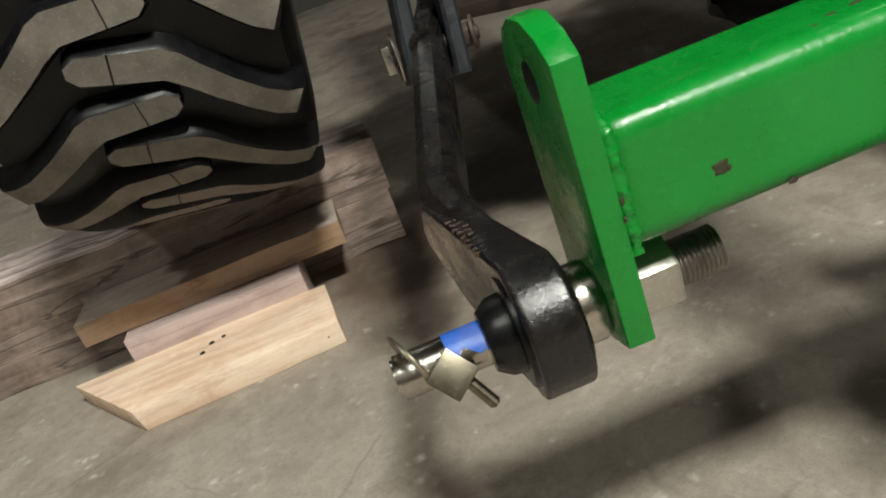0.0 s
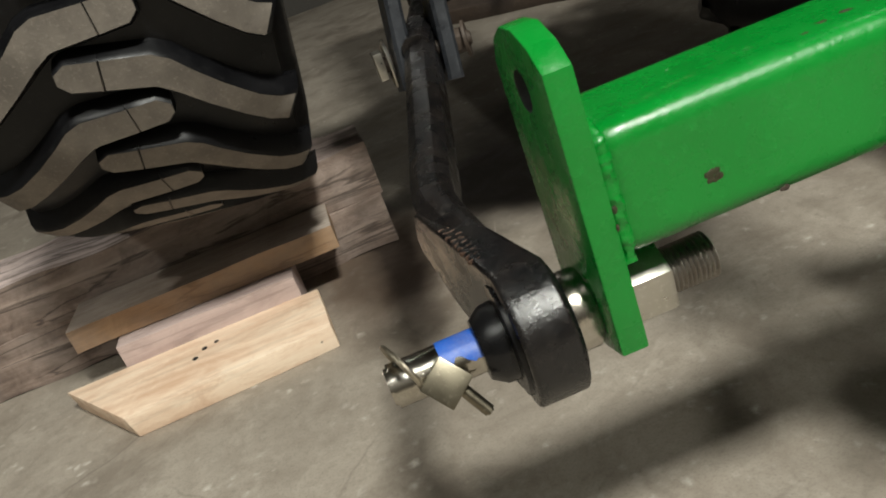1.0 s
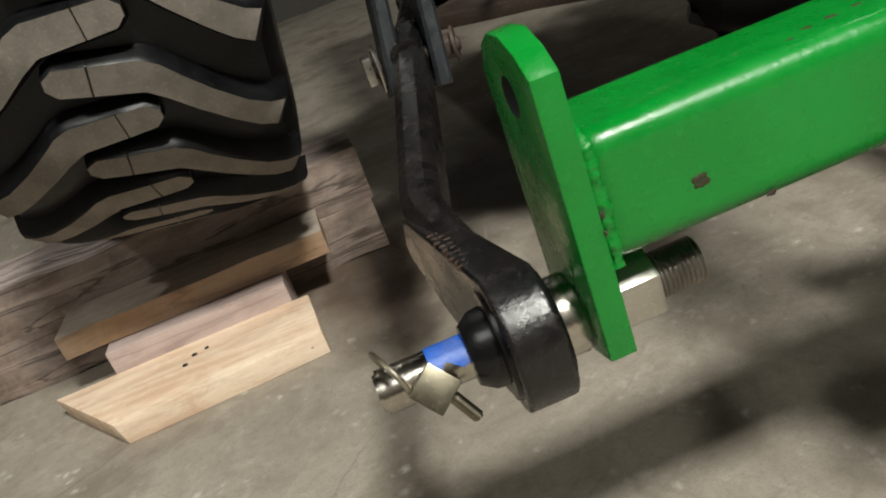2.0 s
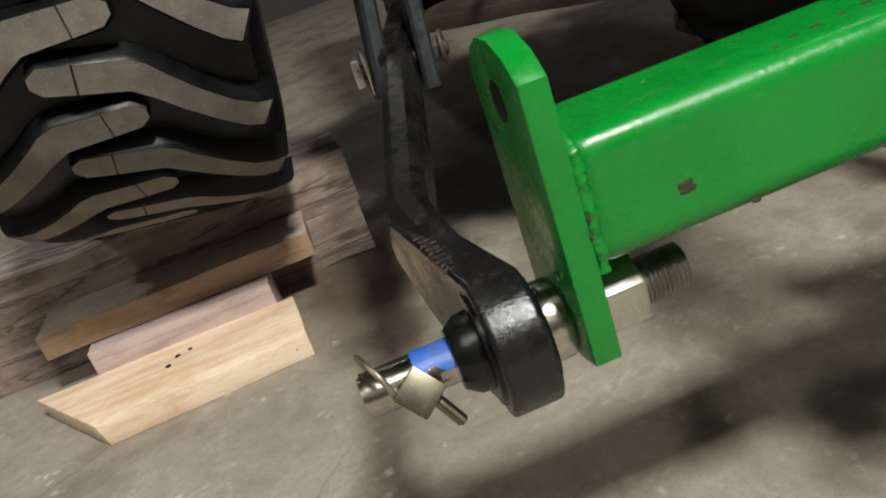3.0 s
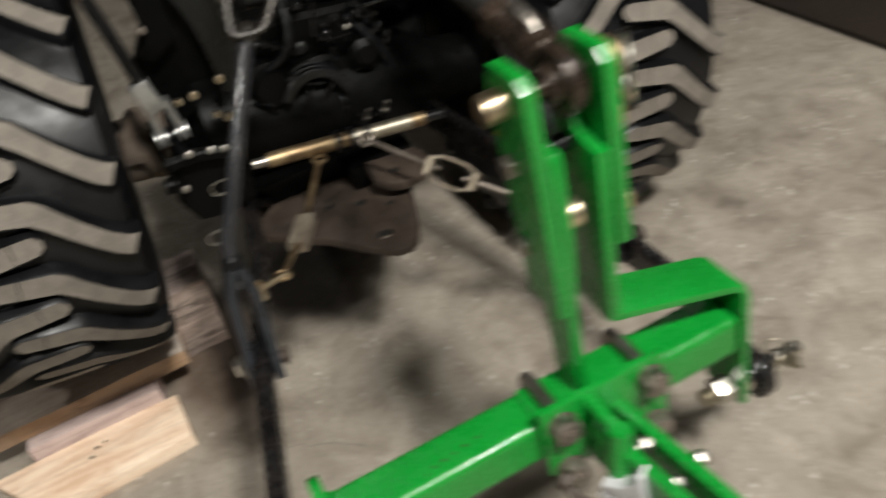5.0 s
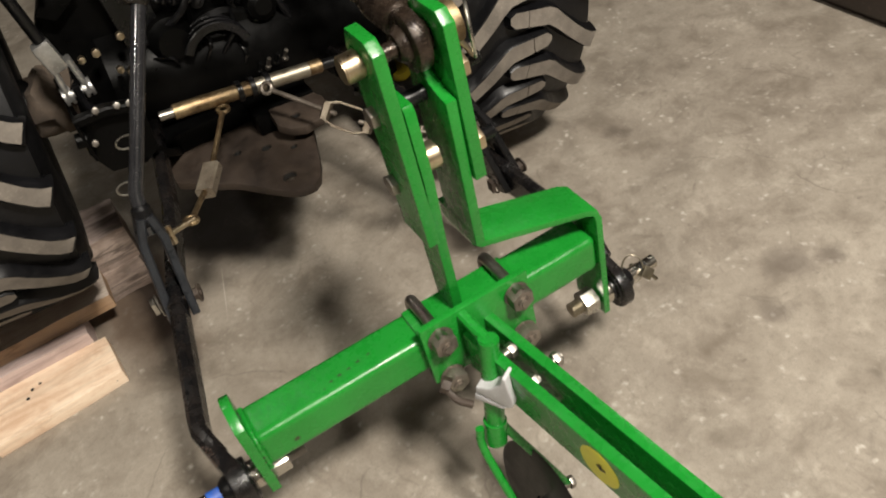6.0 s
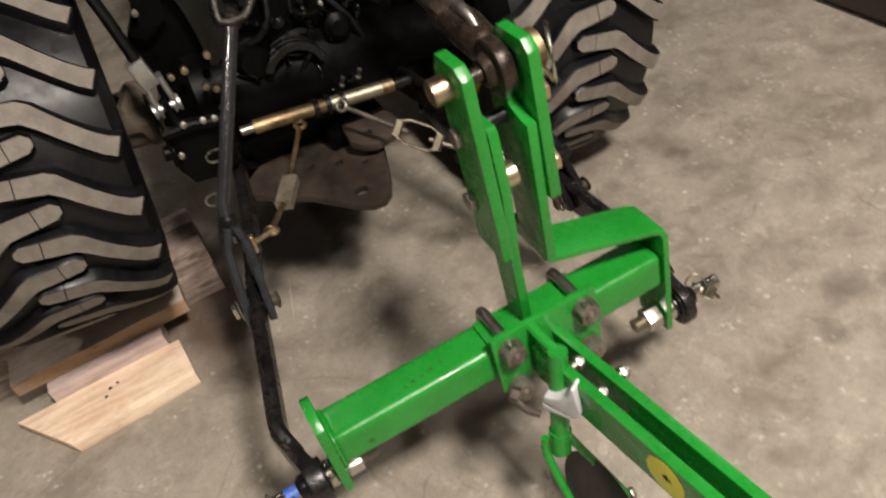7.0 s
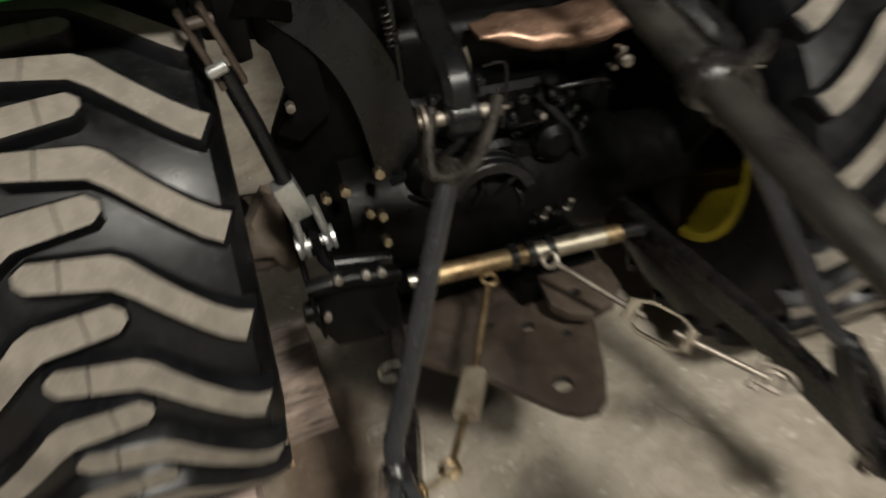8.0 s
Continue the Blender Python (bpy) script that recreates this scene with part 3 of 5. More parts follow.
# housings of the rear axle, in the tractor's own frame
part("axle_housing", lathe([(0, 0.05), (0.02, 0.07), (0.25, 0.06), (0.3, 0.07), (0.36, 0.12), (0.6, 0.13), (0.84, 0.12), (0.9, 0.08), (1.0, 0.075), (1.18, 0.085), (1.2, 0.06)], (-0.6, 0, -0.02), (0.6, 0, -0.02), 28), M_CAST, tractor, "oily black cast axle housing")
lump = blob(-0.36, -0.035, 0.0, 0.082, (0.8, 0.7, 0.95), 3, 0.5)
part("dirt_crust", lump, M_DIRT, tractor, "caked brown dirt on the axle")
# front length added out of view to block light from the forward lamps
part("gearbox", merge(box(-0.17, 0.2, 0.0, 1.35, -0.17, 0.3, 0.05, None, 4)), M_CAST, tractor, "oily black gearbox casting")
part("rear_housing", box(-0.15, 0.17, -0.06, 0.02, -0.12, 0.2, 0.03, None, 3), M_CAST, tractor, "oily black rear housing")
for x in (-0.12, -0.04, 0.1, 0.15):
    part("rib", box(x, x + 0.012, -0.072, 0.02, -0.13, 0.19, 0.004), M_CAST, tractor)
part("filler_boss", lathe([(0, 0.05), (0.05, 0.05), (0.06, 0.04), (0.08, 0.035)], (-0.09, -0.05, 0.08), (-0.09, -0.5, 0.08), 24), M_CAST, tractor)
part("spool_cap", lathe([(0, 0.035), (0.06, 0.034), (0.07, 0.02)], (0.12, -0.05, 0.1), (0.12, -0.5, 0.12), 20), M_CAST, tractor)
part("rear_cover", lathe([(0, 0.13), (0.02, 0.13), (0.03, 0.12), (0.035, 0.07), (0.06, 0.06), (0.075, 0.03)], (0.03, -0.055, -0.02), (0.03, -0.5, -0.02), 32), M_CAST, tractor, "round black bearing cover")
part("shaft_shield", merge(*[sweep([(-0.005 + 0.07 * math.cos(a), -0.1 - k * 0.022, 0.03 + 0.07 * math.sin(a)) for a in [math.radians(20 + 14 * i) for i in range(11)]], slab(0.02, 0.006, 0.002), up=(0, 1, 0)) for k in range(3)]), M_BLACK, tractor, "ribbed black shaft shield")


def cover_bolts():
    for k in range(10):
        a = 2 * math.pi * k / 10
        x, z = 0.03 + 0.112 * math.cos(a), -0.02 + 0.112 * math.sin(a)
        part("cover_bolt", hex_nut((x, -0.07, z), (x, -0.083, z), 0.0095), M_STEEL if k % 3 else M_GOLD, tractor)


cover_bolts()
for x, y, z, r in ((-0.213, 0.862, 0.707, 0.009), (-0.155, 0.862, 0.719, 0.009), (-0.168, 0.862, 0.641, 0.009), (-0.172, 0.862, 0.589, 0.009), (-0.244, 0.862, 0.705, 0.008), (-0.186, 0.862, 0.654, 0.008)):
    part("casing_bolt", hex_nut(loc(x, y, z), loc(x, y - 0.022, z + 0.004), r), M_GOLD, tractor, "plated casing bolt")
for x, z in ((-0.08, 0.2), (0.0, 0.22), (0.12, 0.2), (0.16, 0.17), (-0.1, -0.1), (0.2, 0.05), (0.05, 0.17)):
    part("casing_bolt", hex_nut((x, -0.055, z), (x, -0.076, z), 0.0085), M_BLACK, tractor)


def valve_fitting(x, z, dx, dz):
    """A small oily fitting: elbow stub with two hex collars."""
    a = Vector((x, -0.08, z))
    d = Vector((dx, -0.35, dz)).normalized()
    part("valve_fitting", merge(rod(a - d * 0.02, a + d * 0.045, 0.0065, seg=12), hex_nut(a, a + d * 0.012, 0.0125), hex_nut(a + d * 0.026, a + d * 0.036, 0.011), blob(a.x + d.x * 0.045, a.y + d.y * 0.045, a.z + d.z * 0.045, 0.008, sub=2)), M_OILY, tractor, "oily black valve fitting")


for x, z, dx, dz in ((0.1, 0.06, 1, 0.3), (0.135, 0.12, 0.6, 0.8), (0.15, 0.02, 1, 0.1), (0.11, -0.05, 1, 0.5), (0.06, 0.12, -0.3, 1), (0.17, 0.09, 0.2, 1), (-0.02, -0.05, 0.5, -0.3), (-0.06, 0.15, -0.8, 0.4), (0.19, -0.01, 0.8, -0.5), (0.14, 0.16, -0.5, 0.6)):
    valve_fitting(x, z, dx, dz)
for k in range(4):
    part("valve_fitting", merge(rod((0.075 + 0.022 * k, -0.12, -0.045 + 0.004 * k), (0.08 + 0.022 * k, -0.135, -0.015 + 0.004 * k), 0.005, seg=10), hex_nut((0.075 + 0.022 * k, -0.12, -0.045 + 0.004 * k), (0.077 + 0.022 * k, -0.124, -0.036 + 0.004 * k), 0.009)), M_STEEL if k % 2 else M_OILY, tractor, "small oily valve fitting")
rng = random.Random(7)


def clutter():
    """Small oily hardware on the back of the gearbox: bolt heads, short pipes and studs."""
    for k in range(26):
        x, z = rng.uniform(-0.16, 0.19), rng.uniform(-0.13, 0.19)
        y = -0.065 - 0.03 * rng.random()
        d = Vector((rng.uniform(-0.5, 0.5), -1, rng.uniform(-0.2, 0.7))).normalized()
        a = Vector((x, y, z))
        r = rng.uniform(0.006, 0.011)
        if k % 3 == 0:
            part("stud", merge(rod(a + d * -0.03, a + d * 0.02, r * 0.6, seg=12), hex_nut(a - d * 0.004, a + d * 0.008, r)), M_OILY, tractor)
        else:
            part("casing_bolt", merge(hex_nut(a - d * 0.03, a + d * 0.01, r), rod(a - d * 0.012, a - d * 0.008, r * 1.5, seg=16, edge=0.001)), M_OILY, tractor)
    for k in range(7):
        p = Vector((rng.uniform(-0.1, 0.14), -0.09, rng.uniform(-0.08, 0.2)))
        q = p + Vector((rng.uniform(-0.12, 0.12), 0.01, rng.uniform(-0.12, 0.12)))
        mid = (p + q) / 2 + Vector((0.02, -0.03 - 0.02 * rng.random(), 0.03))
        part("oil_pipe", sweep(smooth_line([p + vec(0, 0.04, 0), p, mid, q, q + vec(0, 0.04, 0)], 6), circle(rng.uniform(0.0035, 0.006), 8), up=(1, 0, 0.1)), M_OILY, tractor, "thin oily black pipe")


clutter()
# black plates added, outlined from the camera's view to fill dark gaps
part("side_casing", merge(prism([(0.84, 0.6), (0.84, 0.98), (1.35, 1.0), (1.35, 0.2), (0.95, 0.2), (0.94, 0.47)], 0.02, TI @ Matrix(((0, 0, 1, 0.42), (1, 0, 0, 0), (0, 1, 0, 0), (0, 0, 0, 1))), 0.006)), M_CAST, tractor, "black side plate over the wheel")
part("gap_plate", prism([(-0.335, 0.955), (-0.27, 0.935), (-0.226, 0.925), (-0.19, 1.05), (-0.34, 1.1)], 0.03, TI @ Matrix(((1, 0, 0, 0), (0, 0, 1, 0.96), (0, 1, 0, 0), (0, 0, 0, 1))), 0.006), M_CAST, tractor, "black plate filling a dark gap beside the casing")
part("side_casing", prism([(-0.228, 0.93), (-0.229, 0.854), (-0.257, 0.809), (-0.288, 0.761), (-0.31, 0.717), (-0.3, 0.62), (-0.1, 0.6), (-0.08, 0.98), (-0.2, 1.02)], 0.05, TI @ Matrix(((1, 0, 0, 0), (0, 0, 1, 0.975), (0, 1, 0, 0), (0, 0, 0, 1))), 0.01), M_CAST, tractor, "black casing beside the gearbox")
part("casing_flange", prism([(-0.255, 1.03), (-0.266, 0.94), (-0.253, 0.922), (-0.249, 0.88), (-0.248, 0.832), (-0.265, 0.808), (-0.283, 0.79), (-0.25, 0.765), (-0.19, 0.8), (-0.19, 1.03)], 0.018, TI @ Matrix(((1, 0, 0, 0), (0, 0, 1, 0.935), (0, 1, 0, 0), (0, 0, 0, 1))), 0.004), M_CAST, tractor, "black casing flange")
part("casing_bolt", hex_nut(loc(-0.25, 0.925, 0.838), loc(-0.25, 0.905, 0.84), 0.008), M_NUT, tractor, "dull casing bolt")
part("fork_back_plate", merge(prism([(-0.302, 1.06), (-0.262, 1.06), (-0.276, 0.952), (-0.295, 0.95), (-0.313, 0.969)], 0.02, TI @ Matrix(((1, 0, 0, 0), (0, 0, 1, 0.86), (0, 1, 0, 0), (0, 0, 0, 1))), 0.004), sweep([loc(-0.28, 0.86, 1.03), loc(-0.24, 0.9, 1.0), loc(-0.21, 0.94, 0.97)], slab(0.02, 0.03, 0.003))), M_CAST, tractor, "black plate filling the dark gap behind the fork")
for x0, x1, last in ((-0.84, -0.4, 119), (0.4, 0.84, 97)):
    arc = [(math.radians(a), 0.563) for a in range(60, last, 4)]
    bm = bmesh.new()
    rows = [[bm.verts.new((x, r * math.cos(a), r * math.sin(a))) for x, r in ((x0, q), (x1, q), (x1, q + 0.006), (x0, q + 0.006))] for a, q in arc]
    for p, q in zip(rows, rows[1:]):
        for k in range(4):
            bm.faces.new((p[k], p[(k + 1) % 4], q[(k + 1) % 4], q[k]))
    bm.faces.new(rows[0])
    bm.faces.new(rows[-1])
    part("fender", bm, M_GREEN, tractor, "green fender over the wheel")
# link bracket plates and the cross shaft
for x in (-0.2, 0.17):
    part("link_bracket", prism([(-0.1, -0.18), (-0.1, -0.06), (-0.04, 0.03), (0.1, 0.03), (0.1, -0.18)], 0.014, Matrix(((0, 0, 1, x), (1, 0, 0, 0), (0, 1, 0, 0), (0, 0, 0, 1))), 0.003, [(-0.06, -0.1, 0.015)]), M_CAST, tractor)
frame_bm = merge(
    prism([(-0.322, 0.57), (-0.318, 0.62), (-0.298, 0.655), (-0.185, 0.632), (-0.195, 0.52), (-0.23, 0.5), (-0.3, 0.515)], 0.007, TI @ Matrix(((1, 0, 0, 0), (0, 0, 1, 0.735), (0, 1, 0, 0), (0, 0, 0, 1))), 0.002),
    prism([(0.7, 0.57), (0.7, 0.65), (0.95, 0.66), (0.95, 0.56)], 0.006, TI @ Matrix(((0, 0, 1, -0.316), (1, 0, 0, 0), (0, 1, 0, 0), (0, 0, 0, 1))), 0.0015),
    sweep([loc(-0.315, 0.725, 0.652), loc(-0.25, 0.72, 0.652), loc(-0.18, 0.72, 0.63)], slab(0.026, 0.02, 0.004)),
    rod(loc(-0.33, 0.715, 0.62), loc(-0.31, 0.715, 0.615), 0.016),
    sweep([loc(-0.24, 0.76, 0.54), loc(-0.2, 0.8, 0.47), loc(-0.17, 0.9, 0.4)], slab(0.05, 0.02, 0.003)),
)
# black block added to hide the far tyre and block light in the gap
part("axle_housing", merge(box(0.1, 0.4, 0.2, 0.34, -0.22, 0.36, 0.03), rod((0.12, 0.24, 0.0), (0.36, 0.24, 0.0), 0.11, 0.09)), M_CAST, tractor, "black filler block beside the gearbox")
part("lower_frame", frame_bm, M_CAST, tractor, "black steel frame bracket")
for x, y, z in ((-0.268, 0.712, 0.664), (-0.228, 0.712, 0.656), (-0.205, 0.715, 0.648), (-0.3, 0.717, 0.6)):
    part("frame_bolt", hex_nut(loc(x, y, z), loc(x, y - 0.012, z + 0.004), 0.0075), M_STEEL, tractor)
sa, sb = loc(-0.165, 0.765, 0.566), loc(0.245, 0.765, 0.505)
ax = (sb - sa).normalized()
part("cross_shaft", rod(sa + ax * 0.03, sa + ax * 0.205, 0.0165, seg=24, edge=0.001), M_OLDGOLD, tractor, "tarnished yellow zinc cross shaft")
part("cross_shaft", rod(sa + ax * 0.2055, sb - ax * 0.075, 0.0165, seg=24, edge=0.001), M_DULLZINC, tractor, "bright worn cross shaft")
part("cross_shaft", rod(sb - ax * 0.0745, sb - ax * 0.045, 0.0163, seg=24, edge=0.001), M_OLDGOLD, tractor, "tarnished shaft shoulder")
part("shaft_end", rod(sa, sa + ax * 0.031, 0.0105), M_STEEL, tractor, "bare steel shaft end")
part("shaft_end", rod(sb - ax * 0.046, sb, 0.0115), M_BLACK, tractor, "black shaft end")
for k in (0.17, 0.2, 0.235):
    part("shaft_ring", lathe([(0, 0.0166), (0, 0.023), (0.012, 0.023), (0.012, 0.0166)], sa + ax * k, sb, 22, True), M_BLACK, tractor)
part("bent_guard", sweep(smooth_line([loc(-0.3, 0.95, 1.12), loc(-0.23, 0.94, 1.02), loc(-0.155, 0.93, 0.925), loc(-0.118, 0.93, 0.82), loc(-0.108, 0.93, 0.68), loc(-0.115, 0.93, 0.5)], 8), [(-0.042, -0.002), (0.042, -0.002), (0.044, 0.0), (0.042, 0.003), (-0.042, 0.003), (-0.044, 0.0)], up=(0, -1, 0.1)), M_BLACK, tractor, "curved black guard strap")
bracket = bmesh.new()
rows = []
for k in range(25):
    f = k / 24
    wide, tall = 0.055 * math.sin(math.pi * (0.12 + 0.8 * f)) ** 0.6, 0.026 * math.sin(math.pi * (0.1 + 0.82 * f)) ** 0.7
    c = Vector((0.06 + 0.35 * f, 0.955, 0.845 - 0.042 * f - 0.02 * math.sin(math.pi * f) + 0.02 * max(0.0, f - 0.7)))
    rows.append([bracket.verts.new(loc(*(c + Vector((0, wide * math.cos(a), tall * math.sin(a)))))) for a in [2 * math.pi * n / 20 for n in range(20)]])
for p, q in zip(rows, rows[1:]):
    for n in range(20):
        bracket.faces.new((p[n], p[(n + 1) % 20], q[(n + 1) % 20], q[n]))
bracket.faces.new(rows[0])
bracket.faces.new(rows[-1])
for v in bracket.verts:
    v.co += Vector((0.6, 1, 1)) * (0.012 * noise.noise(v.co * 9) + 0.004 * noise.noise(v.co * 30))
part("top_bracket", bracket, M_COPPER, tractor, "scuffed bare metal upper bracket")
for i, (a, b, c) in enumerate((((0.1, -0.07, 0.18), (0.16, -0.1, 0.1), (0.21, -0.07, -0.02)), ((-0.03, -0.08, 0.25), (-0.05, -0.12, 0.15), (-0.16, -0.08, 0.07)), ((0.14, -0.08, 0.02), (0.18, -0.11, -0.04), (0.11, -0.08, -0.12)))):
    part("hose", sweep(smooth_line([a, b, c], 8), circle(0.008, 10)), M_RUBBER, tractor, "black rubber hose")

coil = [loc(-0.088 + 0.0075 * math.cos(a), 0.85 + 0.0075 * math.sin(a), 0.912 + 0.0045 * a / math.pi) for a in [k * math.pi / 6 for k in range(78)]]
part("coil_spring", sweep(coil, circle(0.0018, 6), up=(0, 0, 1)), M_FORGED, tractor, "dark steel coil spring")
part("spring_rod", rod(loc(-0.088, 0.85, 0.86), loc(-0.078, 0.85, 1.02), 0.006, seg=12), M_BLACK, tractor)
part("lug_bolt", hex_nut(loc(-0.02, 0.852, 0.886), loc(-0.02, 0.83, 0.892), 0.0105), M_GOLD, tractor, "yellow plated bolt head")
part("hanger_strip", sweep([loc(0.012, 0.85, 0.88), loc(0.014, 0.85, 0.855), loc(0.012, 0.848, 0.825)], slab(0.009, 0.004, 0.001), up=(0, 1, 0)), M_STEEL, tractor, "bare steel hanger strip")
part("bent_wire", sweep(smooth_line([loc(0.035, 0.85, 0.842), loc(0.066, 0.85, 0.838), loc(0.07, 0.848, 0.82), loc(0.056, 0.84, 0.77), loc(0.048, 0.84, 0.735)], 6), circle(0.0028, 8), up=(0, 1, 0)), M_BLACKDUST, tractor, "bent black wire")
for x, z, r in ((0.262, 0.79, 0.006), (0.268, 0.768, 0.011), (0.245, 0.764, 0.005), (0.12, 0.72, 0.006)):
    part("casing_bolt", hex_nut(loc(x, 0.87, z), loc(x, 0.845, z + 0.006), r), M_STEEL, tractor)


# ---- hitch arms ----
def lower_link(side, pin, elbow, joint, hinge, root, label, thick=0.031):
    """A lower link: an eye with its ball, a cranked flat bar, two clevis plates with a bolt and clip, and a front bar."""
    ob = thing("lower_link", label, "tractor hitch arm", (pin[0], pin[1], 0), "lower links of the hitch")

    def l(p):
        return Vector(p) - Vector((pin[0], pin[1], 0))

    c = l(pin)
    e = l(elbow)
    dy, dz = e.y, e.z - c.z
    reach, lean = math.hypot(dy, dz), math.atan2(dz, dy)
    arc = [(0.0435 * math.cos(a), 0.0435 * math.sin(a)) for a in [math.radians(70 + 220 * k / 22) for k in range(23)]]
    body = prism(arc + [(reach * 0.62, -0.034), (reach, -0.021), (reach + 0.005, -0.012), (reach + 0.005, 0.01), (reach, 0.015), (reach * 0.62, 0.026)], thick, pose(0, 0, 0), 0.008, [(0, 0, 0.021)], 4)
    m = Matrix(((0, 0, 1, 0), (math.cos(lean), -math.sin(lean), 0, 0), (math.sin(lean), math.cos(lean), 0, c.z), (0, 0, 0, 1)))
    body.transform(m @ Matrix.Translation((0, 0, -thick / 2)))
    for v in body.verts:
        f = max(0.0, v.co.y / max(dy, 0.01))
        if v.co.x > 0:
            v.co.x -= min(1.0, max(0.0, f - 0.1) / 0.6) * 0.009
        v.co.x += e.x * f
    part("eye", body, [M_BLACKDUST, M_BLACK], ob, "worn black forged eye")
    q = thick / 2 - 0.0155
    part("ring", lathe([(-0.017 - q, 0.022), (-0.019 - q, 0.027), (-0.018 - q, 0.034), (-0.014 - q, 0.036), (0.016 + q, 0.036), (0.018 + q, 0.034), (0.018 + q, 0.022)], c, c + vec(1, 0, 0), 32, True), M_BLACK, ob)
    part("ball", lathe([(-0.034, 0.0135), (-0.034, 0.018), (-0.026, 0.0235), (0, 0.026), (0.022, 0.0235), (0.03, 0.018), (0.03, 0.0135)], c, c + vec(1, 0, 0), 28, True), M_BLACK, ob, "black steel ball")
    e, j, h, r = l(elbow), l(joint), l(hinge), l(root)
    bar = smooth_line([c + (e - c) * 0.5, c + (e - c) * 0.9, e + (j - e) * 0.06, e + (j - e) * 0.25, e + (j - e) * 0.6, j + (j - e) * 0.12], 5)
    tall = 0.046 if side < 0 else 0.07
    part("rear_bar", sweep(bar, slab(0.028, tall, 0.008)), M_BLACKDUST, ob, "worn black cranked bar")
    d = (h - j).normalized()
    off = d.cross(Vector((0, 0, 1))).normalized()
    part("front_bar", sweep([j - d * 0.03, j + d * 0.05, h, (h + r) / 2, r], slab(0.026, tall + 0.004, 0.006)), M_BLACKDUST, ob)
    part("bolt", merge(hex_nut(j + off * 0.026, j + off * 0.04, 0.012), rod(j - off * 0.045, j + off * 0.046, 0.0075), lathe([(0, 0.008), (0, 0.017), (0.003, 0.017), (0.003, 0.008)], j + off * 0.04, j + off, 18, True)), M_RUST, ob, "dark rusty joint bolt")
    part("retaining_clip", merge(sweep([j - off * 0.034 + vec(0, 0.0, 0.0) + Vector((0, 0.016 * math.cos(a), 0.022 * math.sin(a))) for a in [2 * math.pi * k / 20 for k in range(20)]], circle(0.0018, 6), up=(1, 0, 0), closed=True), box(-0.004, 0.004, -0.01, 0.01, -0.012, 0.014, 0.001, Matrix.Translation(j - off * 0.043))), M_ZINC if side < 0 else M_RUST, ob, "bent wire clip")
    return ob


near_link = lower_link(-1, (-0.344, 0.0, 0.34), (-0.366, 0.09, 0.386), (-0.303, 0.36, 0.437), (-0.2385, 0.59, 0.457), (-0.175, 0.93, 0.475), "black cranked steel lower hitch arm, worn at its eye")
lower_link(1, (0.388, -0.012, 0.283), (0.402, 0.075, 0.322), (0.385, 0.33, 0.34), (0.345, 0.56, 0.39), (0.26, 0.93, 0.44), "black steel lower hitch arm in partial shade", 0.022)


def cast_mark(link, o):
    """Worn raised casting marks on the arm's upper face, as short plain bars."""
    a, b = Vector((-0.3665, 0.056, 0.3935)) - o, Vector((-0.3605, 0.016, 0.3862)) - o
    rg = random.Random(3)
    for k in range(9):
        p = a.lerp(b, k / 8)
        for row in (-0.003, 0.0022):
            m = Matrix.Translation(p + vec(row + rg.uniform(-0.001, 0.001), 0, 0)) @ pose(0, 0, 0, -10, 0, rg.uniform(-35, 35))
            part("cast_mark", box(-0.002, 0.002, -0.0008, 0.0008, -0.002, 0.0006, 0.0003, m, 1), M_BAREMARK, link, "worn bare casting mark" if k == 0 else "")


cast_mark(near_link, Vector((-0.344, 0.0, 0.0)))


